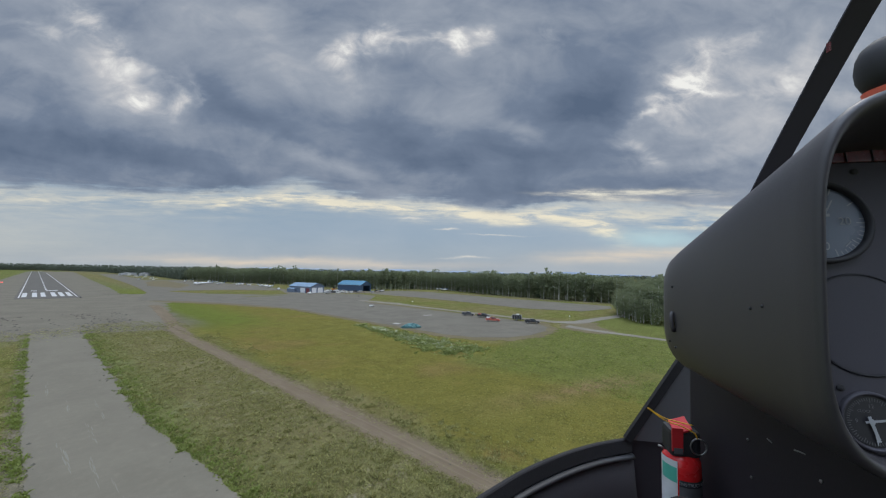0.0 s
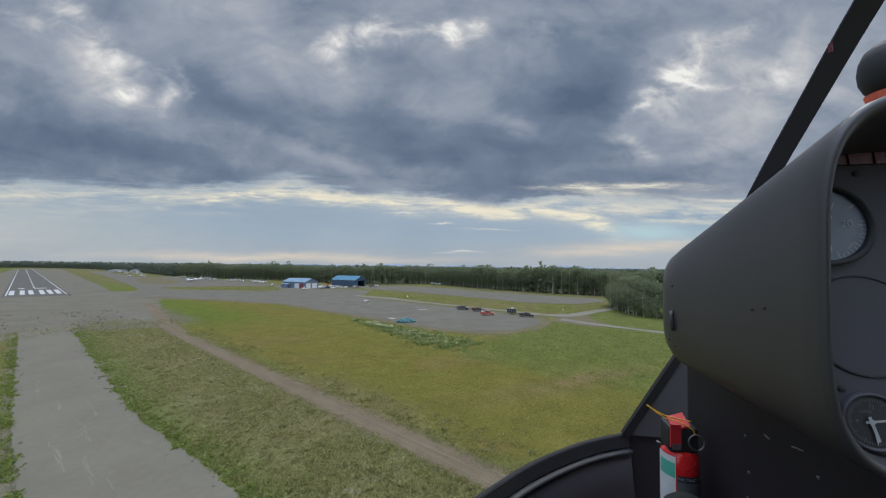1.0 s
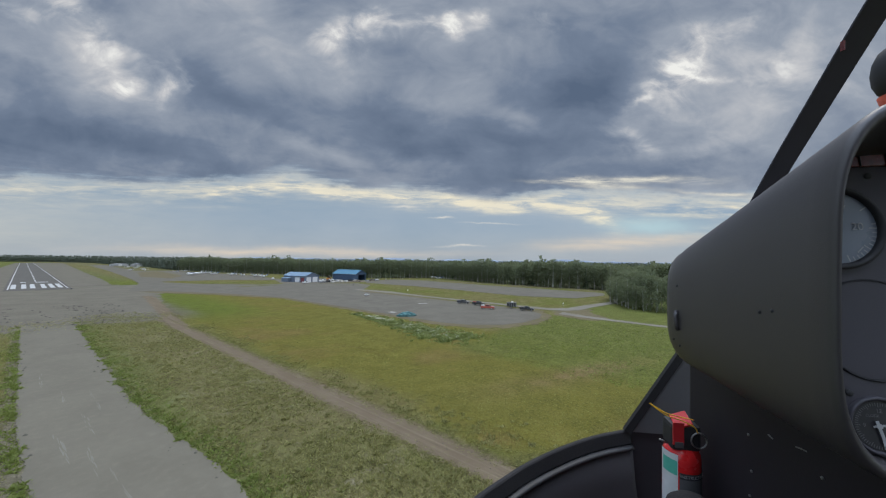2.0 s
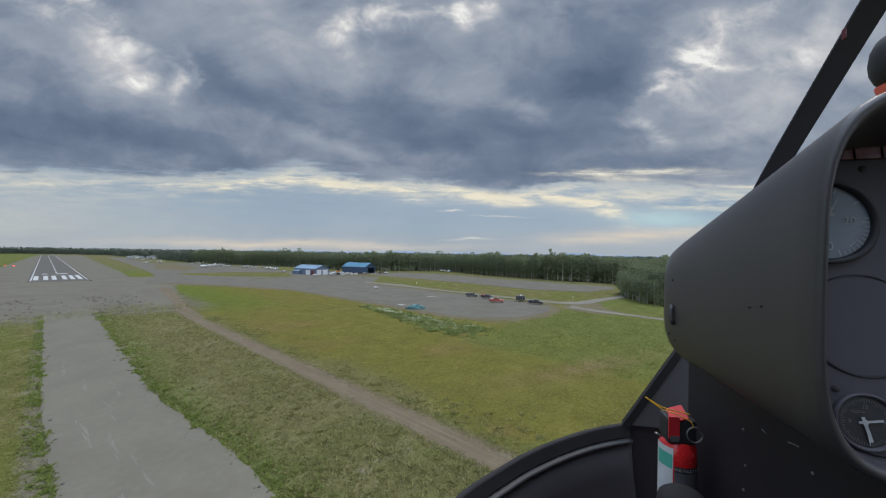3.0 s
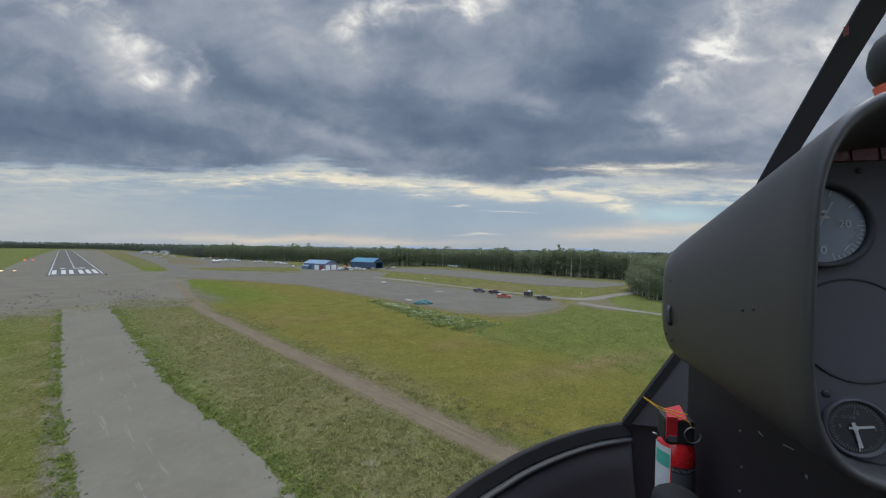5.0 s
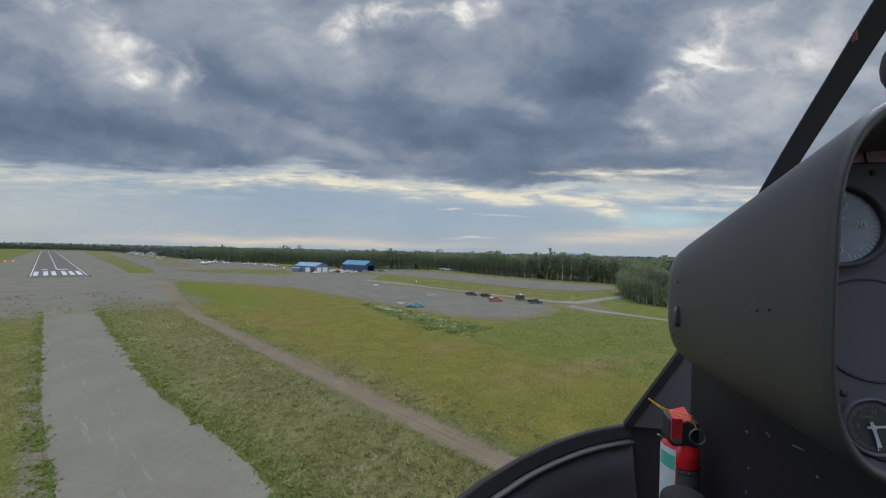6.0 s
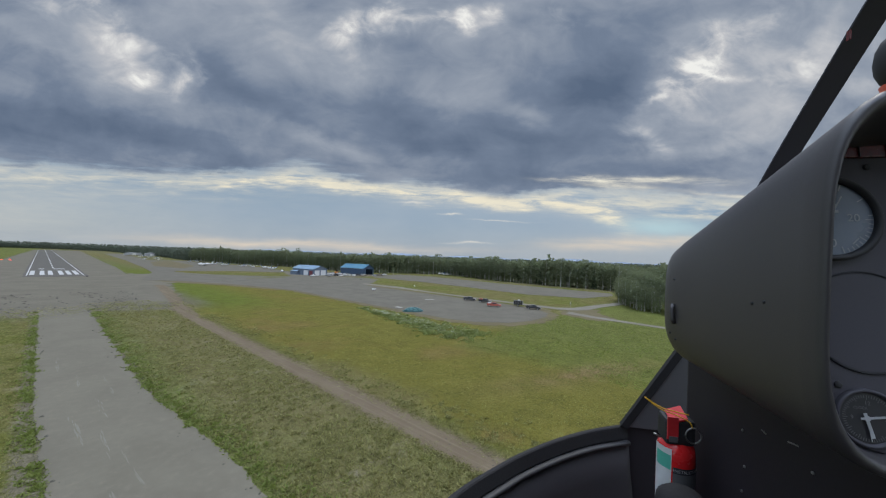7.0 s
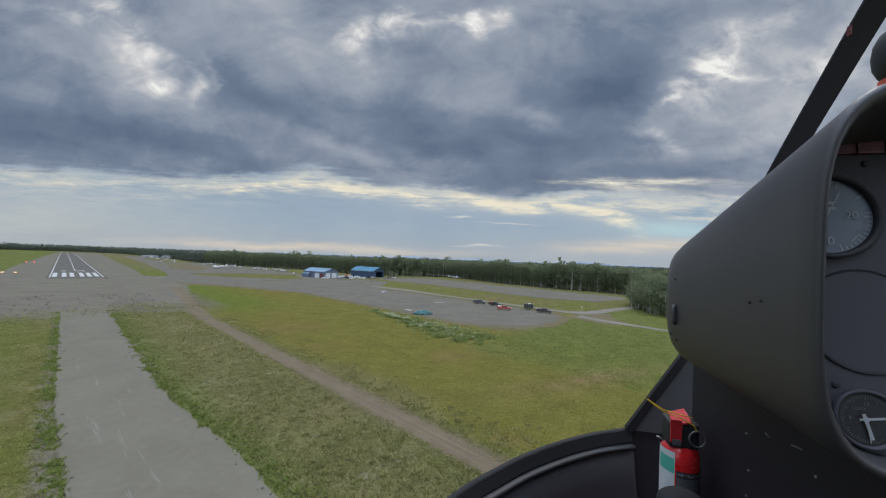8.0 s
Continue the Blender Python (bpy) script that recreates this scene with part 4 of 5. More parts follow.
ha = hangar(pose(149, 270, 0, 0, 0, 11), 27, 14, 5.2, 8.0, SLATE_WALL, PALE_ROOF, "slate-blue metal hangar with white roller doors", None)
for x0, x1 in ((1.2, 5.9), (7.4, 12.6)):
    d = panel_on(ha, "door", x0, x1, -0.12, -0.003, 0.02, 4.3, DOOR_WHITE, "white roller door")
    for i in range(1, 5):
        bm = bmesh.new()
        box(bm, x0 + 0.05, x1 - 0.05, -0.14, -0.12, 0.85 * i, 0.85 * i + 0.06)
        part("rail", bm, TRIM, d)
panel_on(ha, "door", -0.10, -0.003, 1.5, 5.5, 0.02, 3.8, DOOR_RED, "dark red door")
panel_on(ha, "door", -0.10, -0.003, 7.0, 12.5, 0.02, 4.0, DOOR_WHITE, "white door")
bm = bmesh.new()
box(bm, -2.6, -0.04, 18.0, 26.5, 0.0, 2.9)
part("lean_to", bm, SLATE_WALL, ha)
bm = bmesh.new()
loft(bm, [[Vector((-3.0, y, 2.95)), Vector((-0.04, y, 3.6)), Vector((-0.04, y, 3.75)), Vector((-3.0, y, 3.10))] for y in (17.6, 26.9)])
part("lean_to_roof", bm, PALE_ROOF, ha)
hb = hangar(pose(197, 267, 0, 0, 0, 12), 29, 14.5, 6.0, 9.6, BLUE_WALL, BLUE_ROOF, "deep blue metal hangar with an open bay", (3.0, 13.0, 5.4))
panel_on(hb, "trim", -0.06, -0.003, 0.3, 28.5, 5.6, 5.85, TRIM)
panel_on(hb, "sliding_door", 0.3, 3.4, -0.14, -0.003, 0.02, 5.2, BLUE_WALL)

# ---- vehicles ----
GLASS = material("dark_car_glass", (0.02, 0.024, 0.03), 0.12, spread=0.1, bump=0)
TYRE = material("tyre_rubber", (0.02, 0.02, 0.02), 0.85)
RIM_METAL = material("wheel_metal", (0.35, 0.35, 0.36), 0.35, 0.8)
LAMP = material("lamp_glass", (0.6, 0.6, 0.58), 0.2, bump=0)
PAINTS = {n: material(n + "_car_paint", c, 0.3, spread=0.05, scale=2, bump=0, coat=0.6) for n, c in
          (("black", (0.018, 0.019, 0.022)), ("grey", (0.045, 0.048, 0.055)), ("red", (0.36, 0.07, 0.045)), ("white", (0.66, 0.66, 0.65)), ("orange", (0.62, 0.22, 0.03)), ("silver", (0.32, 0.33, 0.34)))}


def wheel(parent, x, y, r=0.38, wd=0.24):
    bm = bmesh.new()
    def ring(rr, yy): return [Vector((x + rr * math.cos(k * math.tau / 16), yy, r + rr * math.sin(k * math.tau / 16))) for k in range(16)]
    loft(bm, [ring(r * 0.6, y - wd / 2), ring(r * 0.93, y - wd / 2), ring(r, y - wd / 3), ring(r, y + wd / 3), ring(r * 0.93, y + wd / 2), ring(r * 0.6, y + wd / 2)])
    w_ = part("wheel", bm, TYRE, parent)
    bm = bmesh.new()
    loft(bm, [ring(r * 0.62, y - wd / 2 - 0.01), ring(r * 0.62, y + wd / 2 + 0.01)])
    part("rim", bm, RIM_METAL, w_)


def profile(bm, outline, half, taper=0.0):
    """A body from its side outline (x, z), narrowed towards the top by taper."""
    top = max(z for _, z in outline)
    rows = []
    for s in (-1, -0.94, 0.94, 1):
        inset = 0.04 if abs(s) == 1 else 0.0
        cx = sum(x for x, _ in outline) / len(outline)
        cz = sum(z for _, z in outline) / len(outline)
        rows.append([Vector((cx + (x - cx) * (1 - inset * 0.3), s * half * (1 - taper * max(0, z - 0.9) / max(0.1, top - 0.9)), cz + (z - cz) * (1 - inset))) for x, z in outline])
    loft(bm, rows)
    bmesh.ops.triangulate(bm, faces=[f for f in bm.faces if len(f.verts) > 4])
    bmesh.ops.recalc_face_normals(bm, faces=bm.faces[:])
    return bm


def pickup(m, paint, label, group="parked by the apron", load=None):
    v = thing("pickup_truck", m, label, "pickup truck", group)
    P_ = PAINTS[paint]
    bm = profile(bmesh.new(), [(-2.8, 0.5), (2.75, 0.45), (2.82, 0.75), (2.7, 1.08), (1.25, 1.18), (-2.78, 1.15)], 0.96)
    part("body", bm, P_, v)
    bm = profile(bmesh.new(), [(-0.95, 1.14), (1.32, 1.16), (0.55, 1.80), (-0.75, 1.84)], 0.86, 0.14)
    cab = part("cab", bm, P_, v)
    for s in (-1, 1):
        bm = bmesh.new()
        loft(bm, [[Vector((x, s * (0.855 - 0.10 * (z - 1.2)), z)) for x, z in ((-0.7, 1.24), (1.0, 1.26), (0.48, 1.70), (-0.62, 1.73))], [Vector((x, s * (0.875 - 0.10 * (z - 1.2)), z)) for x, z in ((-0.7, 1.24), (1.0, 1.26), (0.48, 1.70), (-0.62, 1.73))]])
        part("side_window", bm, GLASS, cab)
    bm = bmesh.new()
    loft(bm, [[Vector((1.30, s * 0.74, 1.22)), Vector((0.66, s * 0.66, 1.74)), Vector((0.64, s * 0.66, 1.72)), Vector((1.26, s * 0.74, 1.20))] for s in (-1, 1)])
    bmesh.ops.translate(bm, verts=bm.verts[:], vec=(0.03, 0, 0.02))
    part("windscreen", bm, GLASS, cab)
    bm = bmesh.new()
    box(bm, -2.70, -1.05, -0.80, 0.80, 1.145, 1.158)
    part("bed", bm, TYRE, v)
    for s in (-1, 1):
        bm = bmesh.new()
        box(bm, -2.78, -0.98, s * 0.88 - 0.07, s * 0.88 + 0.07, 1.12, 1.36, 0.02)
        part("bed_side", bm, P_, v)
        bm = bmesh.new()
        box(bm, 2.72, 2.83, s * 0.68 - 0.18, s * 0.68 + 0.18, 0.78, 0.96, 0.02)
        part("headlight", bm, LAMP, v)
        for x in (-1.8, 1.75):
            wheel(v, x, s * 0.84)
    bm = bmesh.new()
    box(bm, -2.82, -2.70, -0.85, 0.85, 0.75, 1.34, 0.02)
    part("tailgate", bm, P_, v)
    for x in (-2.86, 2.80):
        bm = bmesh.new()
        box(bm, x - 0.06, x + 0.08, -0.9, 0.9, 0.46, 0.62, 0.03)
        part("bumper", bm, RIM_METAL, v)
    if load:
        bm = bmesh.new()
        box(bm, -2.5, -1.3, -0.6, 0.6, 1.16, 1.75, 0.06)
        part("load", bm, PAINTS[load], v)
    return v


pickup(pose(128.4, 93.5, 0, 0, 0, -72), "grey", "dark grey pickup truck parked at the apron edge")
pickup(pose(128.2, 85.0, 0, 0, 0, -75), "black", "black pickup truck with red gear in its bed", load="red")
pickup(pose(120.5, 75.5, 0, 0, 0, -62), "red", "red pickup truck with a white load in its bed", load="white")
pickup(pose(127.6, 61.8, 0, 0, 0, -68), "black", "black crew pickup truck parked at the apron end")
tr = thing("box_trailer", pose(130.5, 70.0, 0, 0, 0, -70), "black box trailer with a white crate on its roof", "trailer")
bm = bmesh.new()
box(bm, -1.9, 1.9, -1.0, 1.0, 0.62, 2.35, 0.05)
part("body", bm, PAINTS["black"], tr)
for i in range(5):
    for s in (-1, 1):
        bm = bmesh.new()
        box(bm, -1.88 + i * 0.92, -1.80 + i * 0.92, s * 1.02 - 0.02, s * 1.02 + 0.02, 0.64, 2.33)
        part("rib", bm, PAINTS["silver"], tr)
bm = bmesh.new()
box(bm, -0.2, 0.7, -0.4, 0.4, 2.352, 2.75, 0.04)
part("crate", bm, PAINTS["white"], tr)
bm = bmesh.new()
tube(bm, [(1.9, 0, 0.6), (3.0, 0, 0.55)], 0.06, 8)
tube(bm, [(2.8, 0, 0.55), (2.8, 0, 0.0)], 0.05, 8)
part("drawbar", bm, TYRE, tr)
for s in (-1, 1):
    wheel(tr, -0.2, s * 0.88, 0.34, 0.2)

# low white cart, heap of netting and boards on the apron
cart = thing("utility_cart", pose(119, 151, 0, 0, 0, 20), "low white covered cart on the apron", "cart")
bm = profile(bmesh.new(), [(-1.3, 0.4), (1.3, 0.4), (1.4, 0.7), (0.4, 1.0), (-1.2, 1.05)], 0.7)
part("cover", bm, PAINTS["white"], cart)
for x in (-0.8, 0.8):
    for s in (-1, 1):
        wheel(cart, x, s * 0.6, 0.25, 0.16)
NET = material("turquoise_netting", (0.048, 0.125, 0.128), 0.7, spread=0.5, scale=2.0, fine=14.0, bump=0.6, depth=0.05)
NET_DARK = material("dark_teal_netting", (0.02, 0.085, 0.095), 0.8, spread=0.4, scale=3.0, fine=14.0, bump=0.5, depth=0.05)
NET_PALE = material("faded_teal_netting", (0.140, 0.290, 0.285), 0.8, spread=0.4, scale=3.0, fine=14.0, bump=0.5, depth=0.05)
heap = thing("netting_heap", pose(85.5, 86.5, 0, 0, 0, -30), "crumpled heap of turquoise netting on the apron edge", "netting")
bm = bmesh.new()
rows = []
for i in range(15):
    r = 1 - i / 14
    rows.append([Vector((3.6 * r * math.cos(a) * (1 + 0.25 * noise.noise((math.cos(a) * 2, math.sin(a) * 2, 4))), 1.7 * r * math.sin(a) * (1 + 0.25 * noise.noise((math.sin(a) * 2, math.cos(a) * 2, 1))),
                 max(0, 1.25 * (1 - r ** 2.2) + 0.45 * noise.noise((3.2 * r * math.cos(a) * 1.1, 1.7 * r * math.sin(a) * 1.6, 2)) * (1 - r ** 4)))) for a in (k * math.tau / 36 for k in range(36))])
loft(bm, rows)
bmesh.ops.recalc_face_normals(bm, faces=bm.faces[:])
part("net", bm, NET, heap, "", True)
for k in range(64):
    bm = bmesh.new()
    r = random.Random(k)
    a, way = r.uniform(0, 6.3), r.choice((-1, 1))
    line = []
    for i in range(6):
        px, py = 3.7 * math.cos(a) * r.uniform(0.3, 1), 1.9 * math.sin(a) * r.uniform(0.3, 1)
        line.append((px, py, 0.06 + max(0.0, 1.35 * (1 - (px / 3.8) ** 2 - (py / 2.0) ** 2)) * r.uniform(0.7, 1.15)))
        a += way * r.uniform(0.3, 0.9)
    tube(bm, curve_through(line, 5), r.uniform(0.04, 0.10), 6)
    part("fold", bm, (NET, NET_DARK, NET_PALE)[k % 3], heap, "", True)
board = thing("board", pose(88.0, 96.6, 0, 0, 0, 97), "white board lying at the apron edge", "board")
bm = bmesh.new()
box(bm, -1.4, 1.4, -0.9, 0.9, 0.0, 0.05, 0.01)
part("sheet", bm, PALE_MARK, board)
sign = thing("sign_post", pose(148.5, 55, 0), "small white sign on a thin post by the road", "sign")
bm = bmesh.new()
tube(bm, [(0, 0, -0.05), (0, 0, 1.9)], 0.03, 8)
part("post", bm, RIM_METAL, sign)
bm = bmesh.new()
box(bm, -0.45, 0.45, -0.03, -0.01, 1.4, 2.0, 0.005)
part("plate", bm, PAINTS["white"], sign)


# ---- aircraft ----
STRIPE = material("blue_trim_paint", (0.06, 0.12, 0.30), 0.35, bump=0)


def airplane(m, label, paint="white", low=False, twin=False, size=1.0):
    a = thing("airplane", m, label, "airplane", "parked airplanes")
    P_ = PAINTS[paint]
    bm = bmesh.new()
    rows = []
    for x, r, z in ((3.6, 0.12, 1.25), (3.3, 0.45, 1.25), (2.2, 0.58, 1.3), (1.0, 0.66, 1.5), (-0.6, 0.62, 1.5), (-2.4, 0.36, 1.5), (-4.2, 0.14, 1.6), (-4.6, 0.05, 1.62)):
        rows.append([Vector((x, r * math.cos(k * math.tau / 12), z + r * math.sin(k * math.tau / 12))) for k in range(12)])
    loft(bm, rows)
    bmesh.ops.recalc_face_normals(bm, faces=bm.faces[:])
    part("fuselage", bm, P_, a, "", True)
    z = 1.1 if low else 2.12
    for s in (-1, 1):
        bm = bmesh.new()
        loft(bm, [[Vector((x0, s * y, zz + dz)) for x0, dz in ((c, 0.0), (c - 0.3, 0.10), (c - w_, 0.02), (c - 0.5, -0.05))] for y, c, w_, zz in ((0.2, 1.5, 1.6, z), (5.4, 1.25, 1.1, z + 0.15))])
        bmesh.ops.recalc_face_normals(bm, faces=bm.faces[:])
        part("wing", bm, P_, a)
        bm = bmesh.new()
        loft(bm, [[Vector((x0, s * y, 1.66 + dz)) for x0, dz in ((c, 0.0), (c - 0.2, 0.05), (c - w_, 0.0), (c - 0.3, -0.04))] for y, c, w_ in ((0.05, -3.6, 1.0), (1.7, -3.8, 0.7))])
        bmesh.ops.recalc_face_normals(bm, faces=bm.faces[:])
        part("tailplane", bm, P_, a)
        if twin:
            bm = bmesh.new()
            tube(bm, [(2.3, s * 1.9, 1.15), (1.9, s * 1.9, 1.15), (0.2, s * 1.9, 1.15), (-0.5, s * 1.9, 1.15)], [0.12, 0.38, 0.36, 0.1], 12)
            part("engine", bm, P_, a, "", True)
        if not low:
            bm = bmesh.new()
            tube(bm, [(0.9, s * 0.6, 1.0), (0.9, s * 2.5, 2.14)], 0.04, 6)
            part("strut", bm, P_, a)
        wheel(a, 0.4, s * 1.2, 0.26, 0.15)
        bm = bmesh.new()
        tube(bm, [(0.4, s * 1.2, 0.26), (0.5, s * 0.45, 1.0)], 0.05, 6)
        part("gear_leg", bm, P_, a)
    bm = bmesh.new()
    loft(bm, [[Vector((x, s * 0.05, zz)) for x, zz in ((-3.3, 1.7), (-4.2, 3.0), (-4.9, 3.05), (-4.6, 1.6))] for s in (-1, 1)])
    part("fin", bm, STRIPE if not low else P_, a)
    bm = profile(bmesh.new(), [(1.95, 1.62), (1.25, 2.10), (-0.5, 2.10), (-0.9, 1.75)], 0.60)
    part("canopy", bm, GLASS, a)
    wheel(a, 2.6, 0.0, 0.22, 0.14)
    bm = bmesh.new()
    tube(bm, [(2.6, 0, 0.22), (2.7, 0, 0.9)], 0.05, 6)
    part("nose_leg", bm, P_, a)
    a.scale = (size, size, size)
    return a


airplane(pose(120, 455, 0, 0, 0, 150), "white twin-engine airplane parked on the far asphalt", low=True, twin=True, size=1.75)
first = airplane(pose(150, 432, 0, 0, 0, 100), "white high-wing light airplane parked on asphalt")
rnd = random.Random(21)
for x, y in ((158, 440), (156, 418), (162, 405), (160, 392), (163, 380), (158, 368), (146, 470), (140, 492), (150, 510), (128, 560), (144, 580), (279, 236), (285, 249),
             (118, 700), (126, 730), (122, 765), (130, 800), (120, 840), (128, 880), (124, 930), (110, 640), (96, 655)):
    copy_thing(first, pose(x + rnd.uniform(-2, 2), y, 0, 0, 0, rnd.choice((95, 110, 75, -80, 160))))

# ---- yard between the hangars ----
for x, y, turn, paint in ((170, 277, 20, "white"), (176, 284, 70, "silver"), (182, 272, -40, "white"), (166, 262, 10, "black"), (158, 259, 15, "silver"), (173, 262, 200, "white"),
                          (214, 258, 190, "white"), (187, 262, 5, "grey"), (150, 330, 60, "white"), (161, 268, 60, "white"), (179, 279, 110, "white"), (190, 258, 30, "silver"), (145, 262, 10, "white"), (207, 256, 100, "grey")):
    pickup(pose(x, y, 0, 0, 0, turn), paint, paint + " pickup truck in the hangar yard", "vehicles in the yard")
dig = thing("wheel_loader", pose(184, 291, 0, 0, 0, 30), "orange wheel loader standing in the yard", "loader")
bm = bmesh.new()
box(bm, -2.6, 1.0, -1.1, 1.1, 0.8, 2.0, 0.15)
part("body", bm, PAINTS["orange"], dig)
bm = bmesh.new()
box(bm, -0.9, 0.7, -0.8, 0.8, 2.0, 3.3, 0.1)
part("cab", bm, GLASS, dig)
for s in (-1, 1):
    for x in (-1.7, 1.4):
        wheel(dig, x, s * 1.15, 0.75, 0.5)
bm = bmesh.new()
tube(bm, [(0.9, 0.7, 1.4), (2.4, 0.7, 1.6), (3.2, 0.7, 0.6)], 0.14, 8)
tube(bm, [(0.9, -0.7, 1.4), (2.4, -0.7, 1.6), (3.2, -0.7, 0.6)], 0.14, 8)
part("boom", bm, PAINTS["orange"], dig)
bm = profile(bmesh.new(), [(3.1, 0.05), (4.2, 0.1), (4.1, 0.25), (3.4, 0.9), (3.1, 1.0)], 1.3)
part("bucket", bm, TYRE, dig)
TIMBER = material("grey_timber", (0.24, 0.20, 0.15), 0.85, spread=0.25, scale=2.0)
for x, y, turn in ((178, 268, 15), (192, 256, 100), (164, 285, 60), (204, 252, 20)):
    st = thing("timber_stack", pose(x, y, 0, 0, 0, turn), "stack of weathered boards in the yard", "timber", "timber stacks")
    for i in range(5):
        bm = bmesh.new()
        box(bm, -2.5, 2.5, -0.9 + 0.02 * i, 0.9 - 0.05 * i, 0.24 * i, 0.24 * i + 0.2, 0.02)
        part("board_layer", bm, TIMBER, st)
CANVAS = material("pale_canvas", (0.46, 0.44, 0.39), 0.85, spread=0.2, scale=1.0)
for x, y, turn, ln, hgt, mat, word in ((160, 264, 15, 3.2, 1.5, CANVAS, "pale canvas-covered"), (168, 259, 22, 4.0, 1.2, PAINTS["white"], "white"), (175, 257, 10, 3.0, 1.6, CANVAS, "pale canvas-covered"),
                                       (181, 259, 35, 4.4, 1.3, PAINTS["white"], "white"), (186, 254, 12, 3.4, 1.1, TIMBER, "weathered timber"), (172, 270, 60, 3.6, 1.9, PAINTS["white"], "white"),
                                       (193, 262, 80, 3.0, 1.4, CANVAS, "pale canvas-covered"), (199, 253, 20, 3.8, 1.2, PAINTS["silver"], "silver")):
    c = thing("crate", pose(x, y, 0, 0, 0, turn), word + " crate on skids in the hangar yard", "crate", "crates in the yard")
    bm = bmesh.new()
    box(bm, -ln / 2, ln / 2, -0.9, 0.9, 0.16, hgt, 0.06)
    part("box", bm, mat, c)
    bm = bmesh.new()
    box(bm, -ln / 2 - 0.06, ln / 2 + 0.06, -0.96, 0.96, hgt - 0.004, hgt + 0.08, 0.02)
    part("lid", bm, mat, c)
    for s in (-0.6, 0.6):
        bm = bmesh.new()
        box(bm, -ln / 2, ln / 2, s - 0.08, s + 0.08, -0.02, 0.156, 0.01)
        part("skid", bm, TIMBER, c)
for x, y, mat, word in ((160.3, 219.8, "black", "black"), (157.9, 159.2, "white", "white"), (18.6, 297.0, "black", "black")):
    mk = thing("edge_marker", pose(x, y, 0), "small " + word + " edge marker standing on a plate", "marker")
    bm = bmesh.new()
    tube(bm, [(0, 0, -0.02), (0, 0, 0.06), (0, 0, 0.061)], [0.45, 0.45, 0.2], 12)
    part("plate", bm, TYRE, mk)
    bm = bmesh.new()
    tube(bm, [(0, 0, 0.05), (0, 0, 0.3), (0, 0, 0.52), (0, 0, 0.55)], [0.36, 0.30, 0.24, 0.08], 12)
    part("cone", bm, PAINTS[mat], mk)
bush = random.Random(4)
for i in range(9):
    bx, by = 214 + i * 4.6, 262 + bush.uniform(-3, 3)
    tree(bx, by, bush.randrange(6), bush.uniform(0.22, 0.42), bush.uniform(0, 360), "saplings by the hangar")
for x, y, w_, d, hgt in ((150, 940, 18, 12, 7), (128, 985, 26, 14, 6), (176, 905, 12, 10, 10), (190, 985, 14, 9, 7), (142, 1045, 24, 12, 5), (166, 860, 10, 8, 4)):
    b = thing("shed", pose(x, y, 0, 0, 0, 12), "pale grey shed at the far ramp", "shed")
    bm = profile(bmesh.new(), [(-w_ / 2, 0), (w_ / 2, 0), (w_ / 2, hgt * 0.7), (0, hgt), (-w_ / 2, hgt * 0.7)], d / 2)
    part("walls", bm, PAINTS["silver"], b)
    bm = bmesh.new()
    box(bm, -3, 3, -d / 2 - 0.2, -d / 2 + 0.05, 0.02, 4)
    part("door", bm, PAINTS["white"], b)

# ---- approach lights beside the runway ----
RED_GLOW = material("red_signal_lamp", (0.5, 0.05, 0.03), 0.4, glow=((1.0, 0.06, 0.06), 3.2), bump=0)
WARM_GLOW = material("white_signal_lamp", (0.7, 0.65, 0.5), 0.4, glow=((1.0, 0.80, 0.48), 1.1), bump=0)
for x, y, glow, word in ((-26, 566, RED_GLOW, "red"), (-20.5, 563, RED_GLOW, "red"), (-26, 359, WARM_GLOW, "warm white"), (-20.5, 356, WARM_GLOW, "warm white")):
    v = thing("approach_light", pose(x, y, 0), "low approach slope light box, glowing " + word, "runway light", "approach slope lights")
    bm = bmesh.new()
    box(bm, -0.9, 0.9, -0.7, 0.7, 0.5, 1.1, 0.05)
    part("housing", bm, PAINTS["orange"], v)
    for s in (-0.7, 0.7):
        bm = bmesh.new()
        tube(bm, [(s, 0, -0.08), (s, 0, 0.52)], 0.06, 8)
        part("leg", bm, RIM_METAL, v)
    bm = bmesh.new()
    box(bm, -0.62, 0.62, -0.78, -0.704, 0.58, 1.02, 0.03)
    part("lens", bm, glow, v)


# ---- helicopter cockpit ----
HOOD = material("black_vinyl_hood", (0.046, 0.0415, 0.0440), 0.46, spread=0.16, scale=6, fine=900, bump=0.25, depth=0.0006)
HOOD.node_tree.nodes["Principled BSDF"].inputs["Specular IOR Level"].default_value = 0.8
PANEL = material("dark_grey_panel", (0.060, 0.056, 0.068), 0.6, spread=0.12, scale=9, fine=700, bump=0.15, depth=0.0004)
BLACK = material("matt_black", (0.024, 0.024, 0.027), 0.6, spread=0.2, scale=8, fine=400, bump=0.1, depth=0.0005)
TUB = material("black_nose_tub", (0.034, 0.030, 0.034), 0.7, spread=0.3, scale=6, fine=300, bump=0.15, depth=0.001)
PITCH = material("black_interior", (0.017, 0.0130, 0.0180), 0.75, spread=0.3, scale=6, fine=300, bump=0.15, depth=0.001)
BOW = material("dark_bow_paint", (0.034, 0.034, 0.050), 0.5, spread=0.25, scale=14, fine=400, bump=0.15, depth=0.0005)
RUBBER = material("black_rubber_trim", (0.010, 0.0095, 0.011), 0.8, spread=0.2, scale=20, fine=300)
SHELL = material("grey_painted_shell", (0.088, 0.087, 0.094), 0.5, spread=0.15, scale=8, fine=300, bump=0.08, depth=0.0005)
